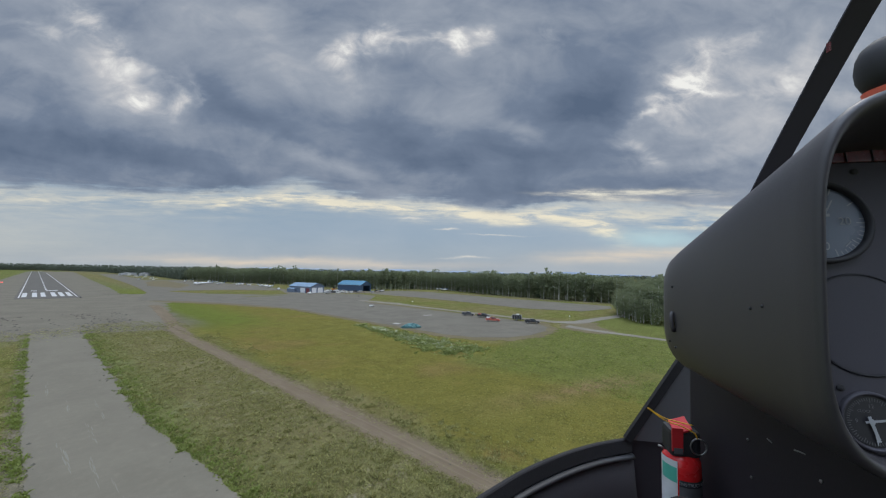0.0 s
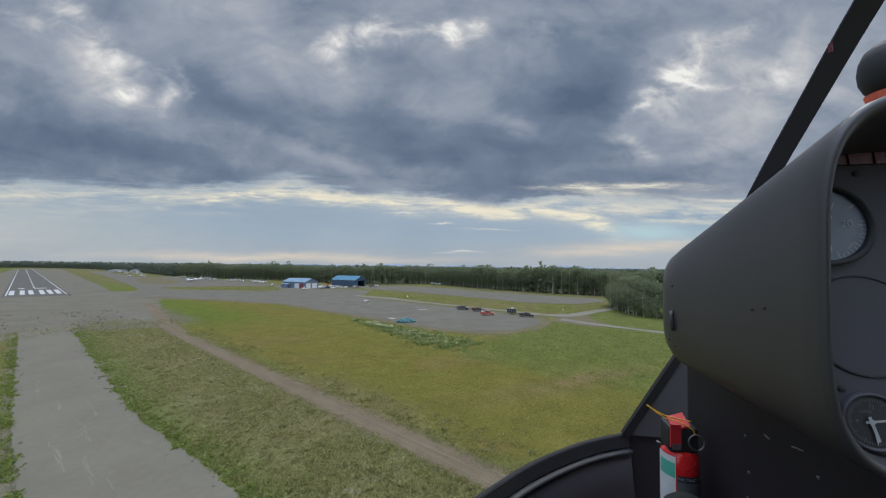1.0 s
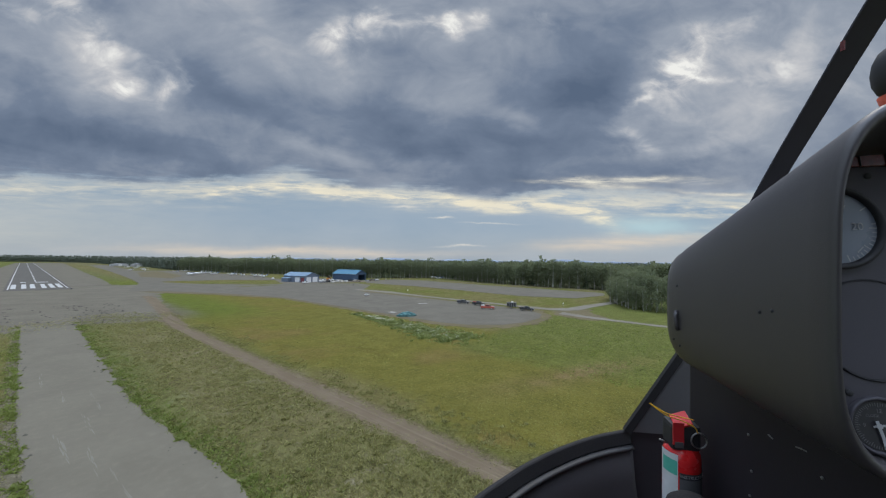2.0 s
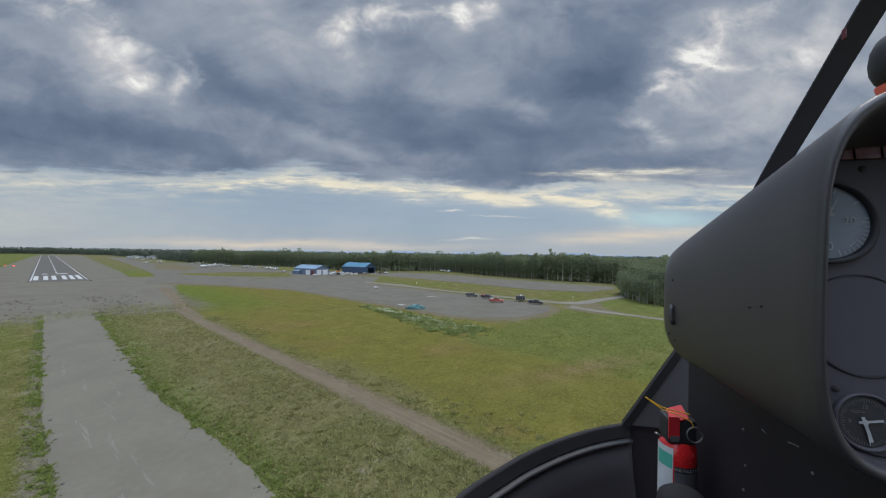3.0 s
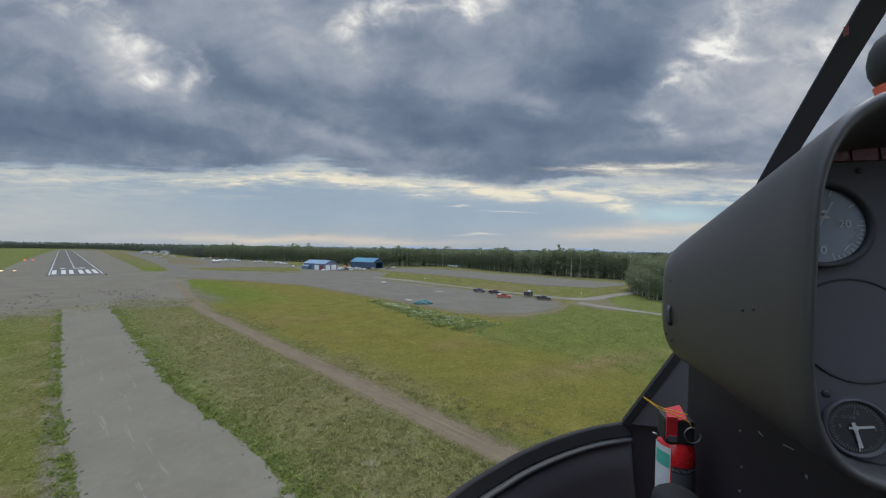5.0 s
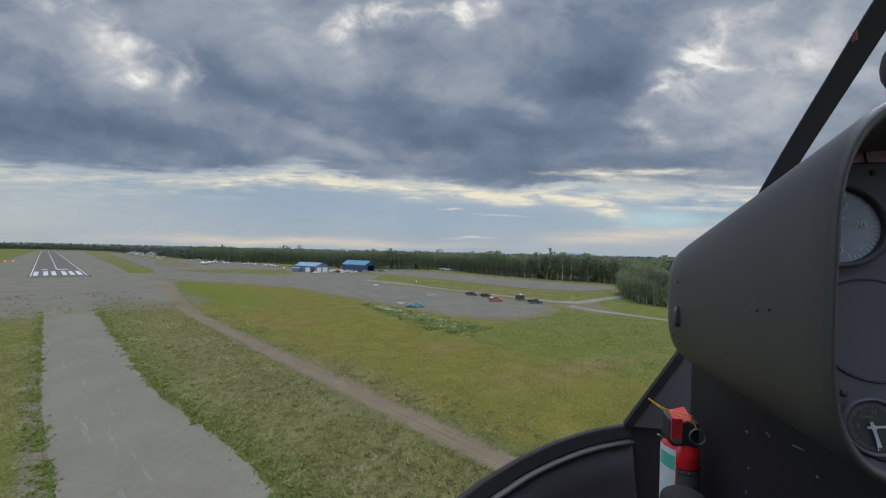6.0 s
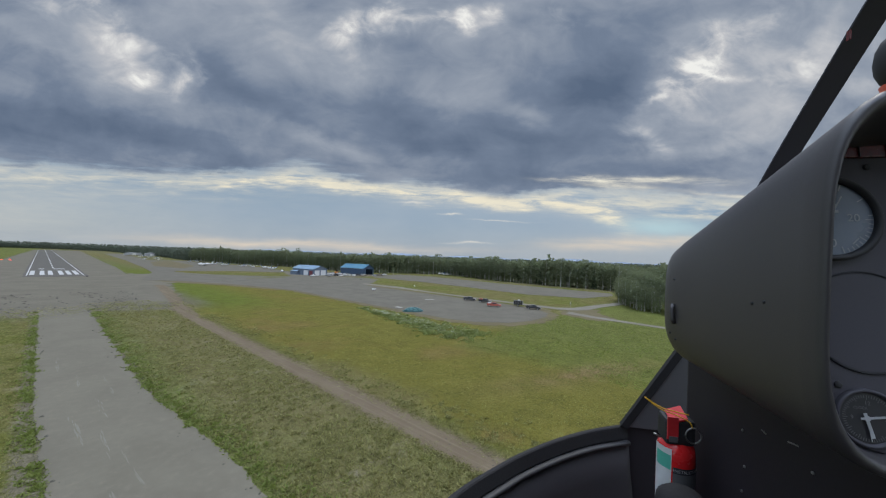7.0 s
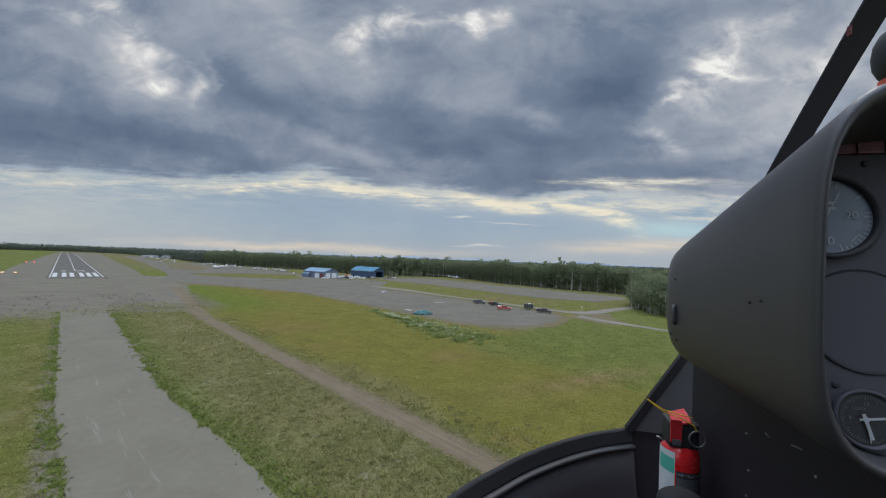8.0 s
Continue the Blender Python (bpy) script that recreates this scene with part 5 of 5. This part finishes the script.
SILL = material("dark_grey_sill", (0.034, 0.033, 0.036), 0.6, spread=0.2, scale=12, fine=300)
SILL_EDGE = material("scuffed_grey_sill", (0.034, 0.034, 0.037), 0.62, spread=0.45, scale=30, fine=300, bump=0.2, depth=0.0006)
STEEL = material("bright_screw", (0.30, 0.30, 0.30), 0.4, 0.9, spread=0.2, scale=90, fine=900)
# blue-grey stands for the sky mirrored in the gauge glass
DIAL_SKY = material("sky_tinted_dial", (0.155, 0.185, 0.225), 0.3, spread=0.05, scale=30, fine=500, bump=0)
DIAL_BLACK = material("black_dial_face", (0.026, 0.025, 0.030), 0.4, spread=0.1, scale=30, fine=500, bump=0)
PAINT = material("white_dial_paint", (0.40, 0.41, 0.42), 0.6, spread=0.1, scale=40)
RED = material("red_enamel", (0.74, 0.022, 0.024), 0.25, spread=0.12, scale=20, fine=200, bump=0.05, coat=0.4)
RED_TAPE = material("red_label", (0.60, 0.028, 0.034), 0.5, spread=0.12, scale=40)
WHITE = material("white_label", (0.66, 0.68, 0.68), 0.5, spread=0.10, scale=40)
GREEN = material("green_label", (0.10, 0.48, 0.36), 0.5, spread=0.1, scale=40)
GREY = material("silver_label", (0.11, 0.113, 0.118), 0.5, spread=0.15, scale=60)
YELLOW = material("yellow_cord", (0.72, 0.40, 0.02), 0.6, spread=0.15, scale=200)
ORANGE = material("orange_red_paint", (0.62, 0.09, 0.03), 0.5, spread=0.1, scale=40)
LAMP_RED = material("dark_red_lens", (0.13, 0.010, 0.010), 0.25, spread=0.7, scale=160, fine=500, bump=0.3, depth=0.001)

heli = thing("helicopter", HELI, "small helicopter cockpit with a black hooded instrument console", "helicopter")
XC = 0.345                                            # middle of the console


def hood_ring(y, grow=0.0):
    """Cross-section of the console hood: rounded shoulders, sloping down ahead."""
    t = (y - 0.31) / 0.29
    top, bottom = 0.1235 - 0.1205 * t + grow, -0.178 - grow
    half = 0.119 + grow - 0.004 * t
    mid = (top + bottom) / 2
    ring = []
    for k in range(48):
        a = k * math.tau / 48
        c, s = math.cos(a), math.sin(a)
        e, k_ = (0.50, 1.0) if s > 0 else (0.40, 1.35)
        ring.append(Vector((XC + half * math.copysign(abs(c) ** e, c), y, mid + (top - bottom) / 2 * math.copysign(abs(s) ** (e * k_), s))))
    return ring


def shrink(ring, f, y):
    c = sum(ring, Vector()) / len(ring)
    return [Vector((c.x + (p.x - c.x) * f, y, c.z + (p.z - c.z) * f)) for p in ring]


bm = bmesh.new()
outer = [hood_ring(y) for y in (0.312, 0.33, 0.36, 0.40, 0.44, 0.48, 0.52, 0.545, 0.563)]
front = hood_ring(0.574)
outer += [shrink(front, f, y) for f, y in ((0.985, 0.577), (0.95, 0.592), (0.88, 0.603), (0.74, 0.610), (0.4, 0.614))]
inner = [shrink(hood_ring(y), f, y) for f, y in ((0.920, 0.385), (0.920, 0.34), (0.924, 0.318), (0.935, 0.310), (0.958, 0.306), (0.985, 0.307))]
loft(bm, inner + outer, True, False)
bm.faces.new(bm.verts[-48:])
bmesh.ops.recalc_face_normals(bm, faces=bm.faces[:])
hood = part("console_hood", bm, HOOD, heli, "black textured instrument hood", True)

# the face of the console leans back: its foot is nearer the seat
LEAN = math.atan2(0.029, 0.17)
FACE = Matrix.Translation((0.0, 0.36, 0.02)) @ Matrix.Rotation(-LEAN, 4, "X")    # x right, z up on the face, -y towards the seat


def on_face(bm):
    bmesh.ops.transform(bm, matrix=FACE, verts=bm.verts[:])
    return bm


bm = bmesh.new()
plate = shrink(hood_ring(0.36), 0.93, 0.0)
loft(bm, [[Vector((p.x, y, p.z - 0.02)) for p in plate] for y in (0.0, 0.004)])
panel = part("instrument_panel", on_face(bm), PANEL, heli, "dark grey instrument panel")


def ring_on(bm, x, z, r0, r1, y0, y1, seg=48):
    """A bezel: outer radius r1, opening r0, from y0 out to y1, bevelled."""
    def circle(r, y): return [Vector((x + r * math.cos(k * math.tau / seg), y, z + r * math.sin(k * math.tau / seg))) for k in range(seg)]
    loft(bm, [circle(r1, y0), circle(r1, y1 + 0.001), circle(r1 - 0.001, y1), circle(r0 + 0.0015, y1), circle(r0, y1 + 0.003), circle(r0, y0)], True, False)
    return bm


def plate_on(bm, x, z, r, y, seg=48):
    vs = [bm.verts.new((x + r * math.cos(k * math.tau / seg), y, z + r * math.sin(k * math.tau / seg))) for k in range(seg)]
    bm.faces.new(vs)
    return bm


def tick(bm, x, z, a, r0, r1, wd, y):
    d, n = Vector((math.cos(a), 0, math.sin(a))), Vector((-math.sin(a), 0, math.cos(a)))
    c = Vector((x, y, z))
    bm.faces.new([bm.verts.new(p) for p in (c + d * r0 - n * wd, c + d * r1 - n * wd, c + d * r1 + n * wd, c + d * r0 + n * wd)])


def lettering(text, size, x, z, y, parent, mat, turn=0.0, m=None):
    cu = bpy.data.curves.new("lettering", "FONT")
    cu.body, cu.size, cu.align_x, cu.align_y, cu.extrude = text, size, "CENTER", "CENTER", 0.00005
    cu.materials.append(mat)
    ob = new("lettering", cu)
    ob.parent = parent
    ob.matrix_basis = (m if m is not None else FACE @ Matrix.Translation((x, y, z)) @ Matrix.Rotation(math.pi / 2, 4, "X")) @ Matrix.Rotation(turn, 4, "Z")
    return ob


def screw(x, z, parent, r=0.0028, y=-0.001, m=None, mat=BLACK):
    bm = bmesh.new()
    rings = [[Vector((x + r * k * math.cos(a * math.tau / 10), yy, z + r * k * math.sin(a * math.tau / 10))) for a in range(10)] for k, yy in ((1, 0.001), (1, y), (0.6, y - 0.0005), (0.1, y - 0.0007))]
    loft(bm, rings, True, True)
    bmesh.ops.transform(bm, matrix=m if m is not None else FACE, verts=bm.verts[:])
    return part("screw", bm, mat, parent)


# upper gauge
GX, GZ = 0.268, 0.003
bm = on_face(ring_on(bmesh.new(), GX, GZ, 0.0325, 0.0375, 0.0, -0.006))
gauge = part("airspeed_gauge", bm, BLACK, heli, "round gauge, sky reflection coloured into its dial", True)
part("dial", on_face(plate_on(bmesh.new(), GX, GZ, 0.0345, -0.002)), DIAL_SKY, gauge)
bm = bmesh.new()
for i in range(41):
    a = radians(215 - i * 7.25)
    if 5 < 215 - i * 7.25 < 200 and i % 5:
        continue
    tick(bm, GX, GZ, a, 0.0260 if i % 5 == 0 else 0.0285, 0.0318, 0.00045, -0.0026)
part("scale", on_face(bm), PAINT, gauge)
lettering("20", 0.0095, GX + 0.0176, GZ + 0.000, -0.0028, gauge, PAINT)
lettering("1", 0.0100, GX + 0.0168, GZ - 0.0205, -0.0028, gauge, PAINT, -0.75)
lettering("0", 0.0100, GX + 0.0008, GZ - 0.0225, -0.0028, gauge, PAINT, -0.1)
bm = bmesh.new()
tick(bm, GX, GZ, radians(62), -0.006, 0.022, 0.0005, -0.0032)
part("needle", on_face(bm), PAINT, gauge)
bm = bmesh.new()
for dx, dz, ln in ((-0.002, 0.011, 0.016), (0.002, 0.006, 0.010)):
    box(bm, GX + dx - ln / 2, GX + dx + ln / 2, -0.0030, -0.0026, GZ + dz - 0.0012, GZ + dz + 0.0012)
part("small_print", on_face(bm), PAINT, gauge)

# blanked opening
BX, BZ = 0.286, -0.085
bm = on_face(ring_on(bmesh.new(), BX, BZ, 0.0400, 0.0425, 0.0, -0.0015))
blank = part("blanking_plate", bm, BLACK, heli, "round blank cover plate", True)
part("cover", on_face(plate_on(bmesh.new(), BX, BZ, 0.0402, -0.0004)), PANEL, blank)

# clock
CX, CZ = 0.2785, -0.161
bm = on_face(ring_on(bmesh.new(), CX, CZ, 0.0190, 0.0225, 0.0, -0.0042))
clock = part("clock", bm, PANEL, heli, "black panel clock with white pointers", True)
part("dial", on_face(plate_on(bmesh.new(), CX, CZ, 0.0190, -0.002)), DIAL_BLACK, clock)
bm = bmesh.new()
for i in range(60):
    tick(bm, CX, CZ, radians(i * 6), 0.0155 if i % 5 else 0.0142, 0.0178, 0.00028, -0.0026)
part("scale", on_face(bm), GREY, clock)
for i, n in enumerate(("12", "3", "6", "9")):
    a = radians(90 - 90 * i)
    lettering(n, 0.0042, CX + 0.0114 * math.cos(a), CZ + 0.0114 * math.sin(a), -0.0028, clock, GREY)
lettering("CLOCK", 0.0028, CX - 0.005, CZ + 0.0076, -0.0028, clock, GREY)
for name, a, ln, wd in (("hour_hand", 9, 0.0128, 0.0009), ("minute_hand", -78, 0.0150, 0.0012), ("second_hand", -84, 0.0172, 0.0003)):
    bm = bmesh.new()
    tick(bm, CX - 0.002, CZ, radians(a), -0.004, ln, wd, -0.0034)
    part(name, on_face(bm), PAINT, clock)
bm = on_face(plate_on(bmesh.new(), CX - 0.002, CZ, 0.0022, -0.0040, 16))
part("hub", bm, PAINT, clock)

# row of warning lamps
bm = bmesh.new()
box(bm, 0.276, 0.41, -0.004, 0.0, 0.058, 0.075, 0.001)
lamps = part("warning_lamp_bar", on_face(bm), LAMP_RED, heli, "row of unlit dark red warning lamps")
bm = bmesh.new()
for i in range(6):
    box(bm, 0.2942 + i * 0.02, 0.2946 + i * 0.02, -0.0052, -0.0035, 0.058, 0.075)
part("divider", on_face(bm), BLACK, lamps)
for x, z in ((0.302, 0.050), (0.246, -0.05), (0.251, -0.122), (0.250, -0.048), (0.318, -0.045), (0.262, -0.137), (0.320, -0.137)):
    screw(x, z, panel)

# screws and the latch on the flank of the hood
FLANK = Matrix.Translation((XC - 0.1185, 0, 0)) @ Matrix.Rotation(-math.pi / 2, 4, "Z")     # x: back along the flank, -y: outwards
for y, z in ((0.3835, -0.0578), (0.3674, -0.0538), (0.5434, -0.0497), (0.552, -0.128), (0.535, -0.133)):
    screw(-y, z, hood, 0.0017, -0.0003, FLANK, SILL)
bm = bmesh.new()
tube(bm, [(0.2285, 0.548, -0.086), (0.2262, 0.546, -0.093), (0.2262, 0.544, -0.106), (0.2285, 0.544, -0.113)], 0.0030, 8)
part("latch", bm, HOOD, hood, "", True)

# lower pedestal, with the panel's chin
bm = bmesh.new()
box(bm, 0.318, 0.41, 0.35, 0.70, -0.86, -0.150, 0.01)
pedestal = part("pedestal", bm, PITCH, heli, "black lower console pedestal")
for y, z in ((0.542, -0.255), (0.536, -0.302), (0.539, -0.338), (0.4305, -0.242)):
    screw(-y, z, pedestal, 0.0019, -0.001, Matrix.Translation((0.3178, 0, 0)) @ Matrix.Rotation(-math.pi / 2, 4, "Z"), STEEL)

for (y0, z0), (y1, z1) in (((0.5070, -0.2360), (0.4990, -0.2376)), ((0.4650, -0.2280), (0.4500, -0.2248))):   # bare metal nicks
    bm = bmesh.new()
    tube(bm, [(0.3182, y0, z0), (0.3174, (y0 + y1) / 2, (z0 + z1) / 2 + 0.0006), (0.3182, y1, z1)], 0.0009, 6)
    part("scratch", bm, STEEL, pedestal, "bright bare metal scratch", True)

# windscreen bow
bm = bmesh.new()
spine = curve_through([(0.3475, y, z) for y, z in ((0.62, 0.0), (0.555, 0.085), (0.475, 0.175), (0.385, 0.27), (0.25, 0.39), (0.06, 0.50), (-0.2, 0.56))], 6)
rings = []
for i, p in enumerate(spine):
    d = (spine[min(i + 1, len(spine) - 1)] - spine[max(i - 1, 0)]).normalized()
    n = Vector((0, -d.z, d.y))
    rings.append([p + Vector((sx * 0.0132, 0, 0)) + n * sz for sx, sz in ((-1, -0.0008), (-0.85, -0.0018), (0.85, -0.0018), (1, -0.0008), (1, 0.0012), (-1, 0.0012))])
loft(bm, rings)
bow = part("windscreen_bow", bm, BOW, heli, "black windscreen centre bow")
bm = bmesh.new()
box(bm, 0.3330, 0.3346, 0.4275, 0.4315, 0.213, 0.223)
part("red_mark", bm, LAMP_RED, bow)

# compass on the hood
bm = bmesh.new()
rings = []
for k in range(9):
    a = -math.pi / 2 + math.pi * k / 8
    rr = 0.022 * max(0.08, math.cos(a) ** 0.6)
    rings.append([Vector((0.3180 + rr * math.cos(j * math.tau / 24), 0.352 + rr * math.sin(j * math.tau / 24), 0.1565 + 0.024 * math.sin(a))) for j in range(24)])
loft(bm, rings)
compass = part("compass", bm, BLACK, heli, "black magnetic compass with an orange-red base", True)
bm = bmesh.new()
tube(bm, [(0.3220, 0.352, 0.108), (0.3220, 0.352, 0.126), (0.3220, 0.352, 0.136)], [0.017, 0.018, 0.021], 24)
part("compass_base", bm, ORANGE, compass, "orange-red compass base", True)

# nose shell: lower windscreen rim, tub and slanted panel
RIM = curve_through([(0.256, 0.815, -0.396), (0.180, 0.785, -0.401), (0.108, 0.735, -0.401), (0.040, 0.676, -0.401), (-0.010, 0.622, -0.401), (-0.078, 0.535, -0.401), (-0.15, 0.40, -0.401), (-0.20, 0.2, -0.401), (-0.22, -0.1, -0.401), (-0.22, -0.5, -0.401)], 8)


def rim_rows(profile):
    rows = []
    for i, p in enumerate(RIM):
        d = (RIM[min(i + 1, len(RIM) - 1)] - RIM[max(i - 1, 0)]).normalized()
        n = Vector((-d.y, d.x, 0))                    # inwards
        if n.dot(Vector((0.3, 0, 0)) - Vector((p.x, p.y, 0))) < 0:
            n = -n
        rows.append([p + n * a + Vector((0, 0, b)) for a, b in profile])
    return rows


bm = bmesh.new()
loft(bm, rim_rows([(-0.006, -0.002), (-0.004, 0.001), (0.002, 0.001), (0.004, -0.001), (0.009, -0.024), (0.006, -0.027), (-0.006, -0.027)]))
bmesh.ops.recalc_face_normals(bm, faces=bm.faces[:])
part("windscreen_rim", bm, RUBBER, heli, "black lower windscreen frame")
bm = bmesh.new()
loft(bm, rim_rows([(-0.004, -0.0272), (0.0150, -0.0276), (0.0175, -0.0290), (0.0182, -0.034), (-0.004, -0.034)]))
bmesh.ops.recalc_face_normals(bm, faces=bm.faces[:])
part("sill", bm, SILL_EDGE, heli, "grey sill inside the windscreen frame", True)
bm = bmesh.new()
loft(bm, rim_rows([(0.012, -0.04), (0.020, -0.10), (0.05, -0.25), (0.10, -0.38), (0.16, -0.44), (0.15, -0.45), (0.09, -0.39), (0.04, -0.26), (0.008, -0.10), (0.0, -0.04)]))
bmesh.ops.recalc_face_normals(bm, faces=bm.faces[:])
part("nose_tub", bm, TUB, heli, "black nose tub", True)
bm = bmesh.new()
box(bm, -0.25, 0.95, -0.6, 0.80, -0.86, -0.84)
part("cabin_floor", bm, PITCH, heli)
# unseen wall added behind the seat to hold back light
bm = bmesh.new()
box(bm, -0.30, 1.0, -0.62, -0.60, -0.86, 0.60)
part("unseen_bulkhead", bm, PITCH, heli)
# unseen roof piece, kept far back so sky light reaches the hood
bm = bmesh.new()
box(bm, -0.30, 1.0, -0.60, -0.30, 0.565, 0.60)
part("unseen_roof", bm, SHELL, heli)

bm = bmesh.new()
box(bm, 0.252, 0.44, 0.814, 0.826, -0.86, -0.390)
box(bm, 0.215, 0.252, 0.814, 0.826, -0.86, -0.425)
part("nose_wall", bm, PITCH, heli)
A, B = Vector((0.248, 0.806, -0.395)), Vector((0.3570, 0.800, -0.2125))
bm = bmesh.new()
loft(bm, [[Vector((x, y + dy, z)) for x, y, z in ((A.x, A.y, A.z), (0.43, 0.806, -0.395), (0.43, 0.800, -0.2125), (B.x, B.y, B.z))] for dy in (0.0, 0.006)])
bmesh.ops.recalc_face_normals(bm, faces=bm.faces[:])
part("nose_panel", bm, SHELL, heli, "grey painted nose panel")
bm = bmesh.new()
loft(bm, [[p + Vector((-0.005, -0.003, 0.003)), p + Vector((0.008, -0.003, -0.005)), p + Vector((0.008, 0.008, -0.005)), p + Vector((-0.005, 0.008, 0.003))] for p in (A, B)])
bmesh.ops.recalc_face_normals(bm, faces=bm.faces[:])
part("panel_edge", bm, RUBBER, heli)
bm = bmesh.new()
tube(bm, [(0.212, 0.71, -0.52), (0.195, 0.68, -0.62), (0.18, 0.66, -0.84)], 0.010, 10)
part("pedal_rod", bm, PITCH, heli, "", True)

# fire extinguisher beside the pedestal
EX = 0.274
EXY, EXT = 0.630, -0.318                              # where it stands, top of the bottle
ext = thing("fire_extinguisher", HELI @ Matrix.Translation((EX, EXY, EXT - 0.26 * 0.9)) @ Matrix.Scale(0.9, 4), "small red fire extinguisher with a yellow safety tie", "fire extinguisher")
bm = bmesh.new()
rings = []
for r, z in ((0.020, 0.0), (0.029, 0.006), (0.0305, 0.02), (0.0305, 0.232), (0.029, 0.246), (0.022, 0.256), (0.014, 0.260)):
    rings.append([Vector((r * math.cos(k * math.tau / 32), r * math.sin(k * math.tau / 32), z)) for k in range(32)])
loft(bm, rings)
bottle = part("bottle", bm, RED, ext, "glossy red bottle", True)
bm = bmesh.new()
box(bm, -0.025, 0.023, -0.022, 0.020, 0.254, 0.300, 0.007)
head = part("valve_head", bm, BLACK, ext, "black plastic valve head")
bm = bmesh.new()
box(bm, -0.018, 0.010, -0.0235, 0.008, 0.300, 0.304, 0.001, Matrix.Translation((-0.012, 0, 0.304)) @ Matrix.Rotation(0.35, 4, "X") @ Matrix.Rotation(-0.45, 4, "Y") @ Matrix.Translation((0.012, 0, -0.302)))
box(bm, -0.0245, -0.007, -0.0245, -0.0215, 0.266, 0.306)
part("red_tab", bm, RED_TAPE, head, "red safety seal tab")
bm = bmesh.new()
box(bm, -0.022, -0.008, -0.0255, -0.0242, 0.262, 0.272)
part("tab_print", bm, GREY, head)
bm = bmesh.new()
tube(bm, [Vector((0.016 + 0.0125 * math.cos(a * math.tau / 24), -0.0265, 0.278 + 0.0135 * math.sin(a * math.tau / 24))) for a in range(25)], 0.0015, 6, False)
part("pin_ring", bm, STEEL, head, "steel pull ring", True)
bm = bmesh.new()
tube(bm, [(-0.030, -0.01, 0.262), (-0.042, -0.012, 0.268)], 0.002, 8)
part("nozzle", bm, STEEL, head, "", True)
bm = bmesh.new()
tube(bm, curve_through([(0.014, -0.027, 0.291), (0.008, -0.028, 0.302), (-0.012, -0.024, 0.311), (-0.034, -0.018, 0.316), (-0.060, -0.014, 0.334), (-0.036, -0.016, 0.320), (-0.016, -0.020, 0.316), (0.010, -0.022, 0.312)], 6), 0.0011, 6)
part("safety_tie", bm, YELLOW, head, "yellow looped safety cord", True)
bm = bmesh.new()


def wrap(bm, a0, a1, z0, z1, r=0.0310, lean=0.0):
    n = 14
    rows = [[Vector((r * math.cos(a), r * math.sin(a), z)) for z in (z0 + lean * i / n, z1)] for i, a in ((i, radians(a0 + (a1 - a0) * i / n)) for i in range(n + 1))]
    loft(bm, rows, False, False)
    return bm


part("label_white", wrap(bm, 172, 236, 0.10, 0.249, lean=-0.01), WHITE, bottle, "white paper label")
part("label_green", wrap(bmesh.new(), 182, 234, 0.212, 0.238, 0.0313), GREEN, bottle, "green label band")
part("label_grey", wrap(bmesh.new(), 240, 335, 0.12, 0.208, 0.0312), GREY, bottle)
part("label_band", wrap(bmesh.new(), 240, 335, 0.208, 0.219, 0.0312), BLACK, bottle)
for i, ch in enumerate("INSTRUCTIONS"):
    a = radians(242 + i * 8.0)
    lettering(ch, 0.0075, 0, 0, 0, bottle, PAINT, 0, Matrix.Translation((0.0318 * math.cos(a), 0.0318 * math.sin(a), 0.2135)) @ Matrix.Rotation(a + math.pi / 2, 4, "Z") @ Matrix.Rotation(math.pi / 2, 4, "X"))
bm = bmesh.new()
tube(bm, [Vector((0.0315 * math.cos(a * math.tau / 32), 0.0315 * math.sin(a * math.tau / 32), 0.06)) for a in range(33)], 0.003, 6, False)
box(bm, 0.02, 0.06, -0.01, 0.01, 0.0, 0.09)
part("bracket", bm, BLACK, ext)

# grip beside it
grip = thing("control_grip", HELI @ Matrix.Translation((0.227, 0.50, -0.848)), "black rubber control grip on a rod", "control stick")
bm = bmesh.new()
tube(bm, [(0, 0, 0), (0, 0, 0.40)], 0.012, 12)
part("rod", bm, BLACK, grip, "", True)
bm = bmesh.new()
tube(bm, [(0, 0.005, 0.37), (0.0, 0.003, 0.49), (0.0, 0.0, 0.508), (0.0, -0.001, 0.517), (0, -0.001, 0.519)], [0.030, 0.032, 0.031, 0.024, 0.010], 24)
part("grip", bm, RUBBER, grip, "", True)
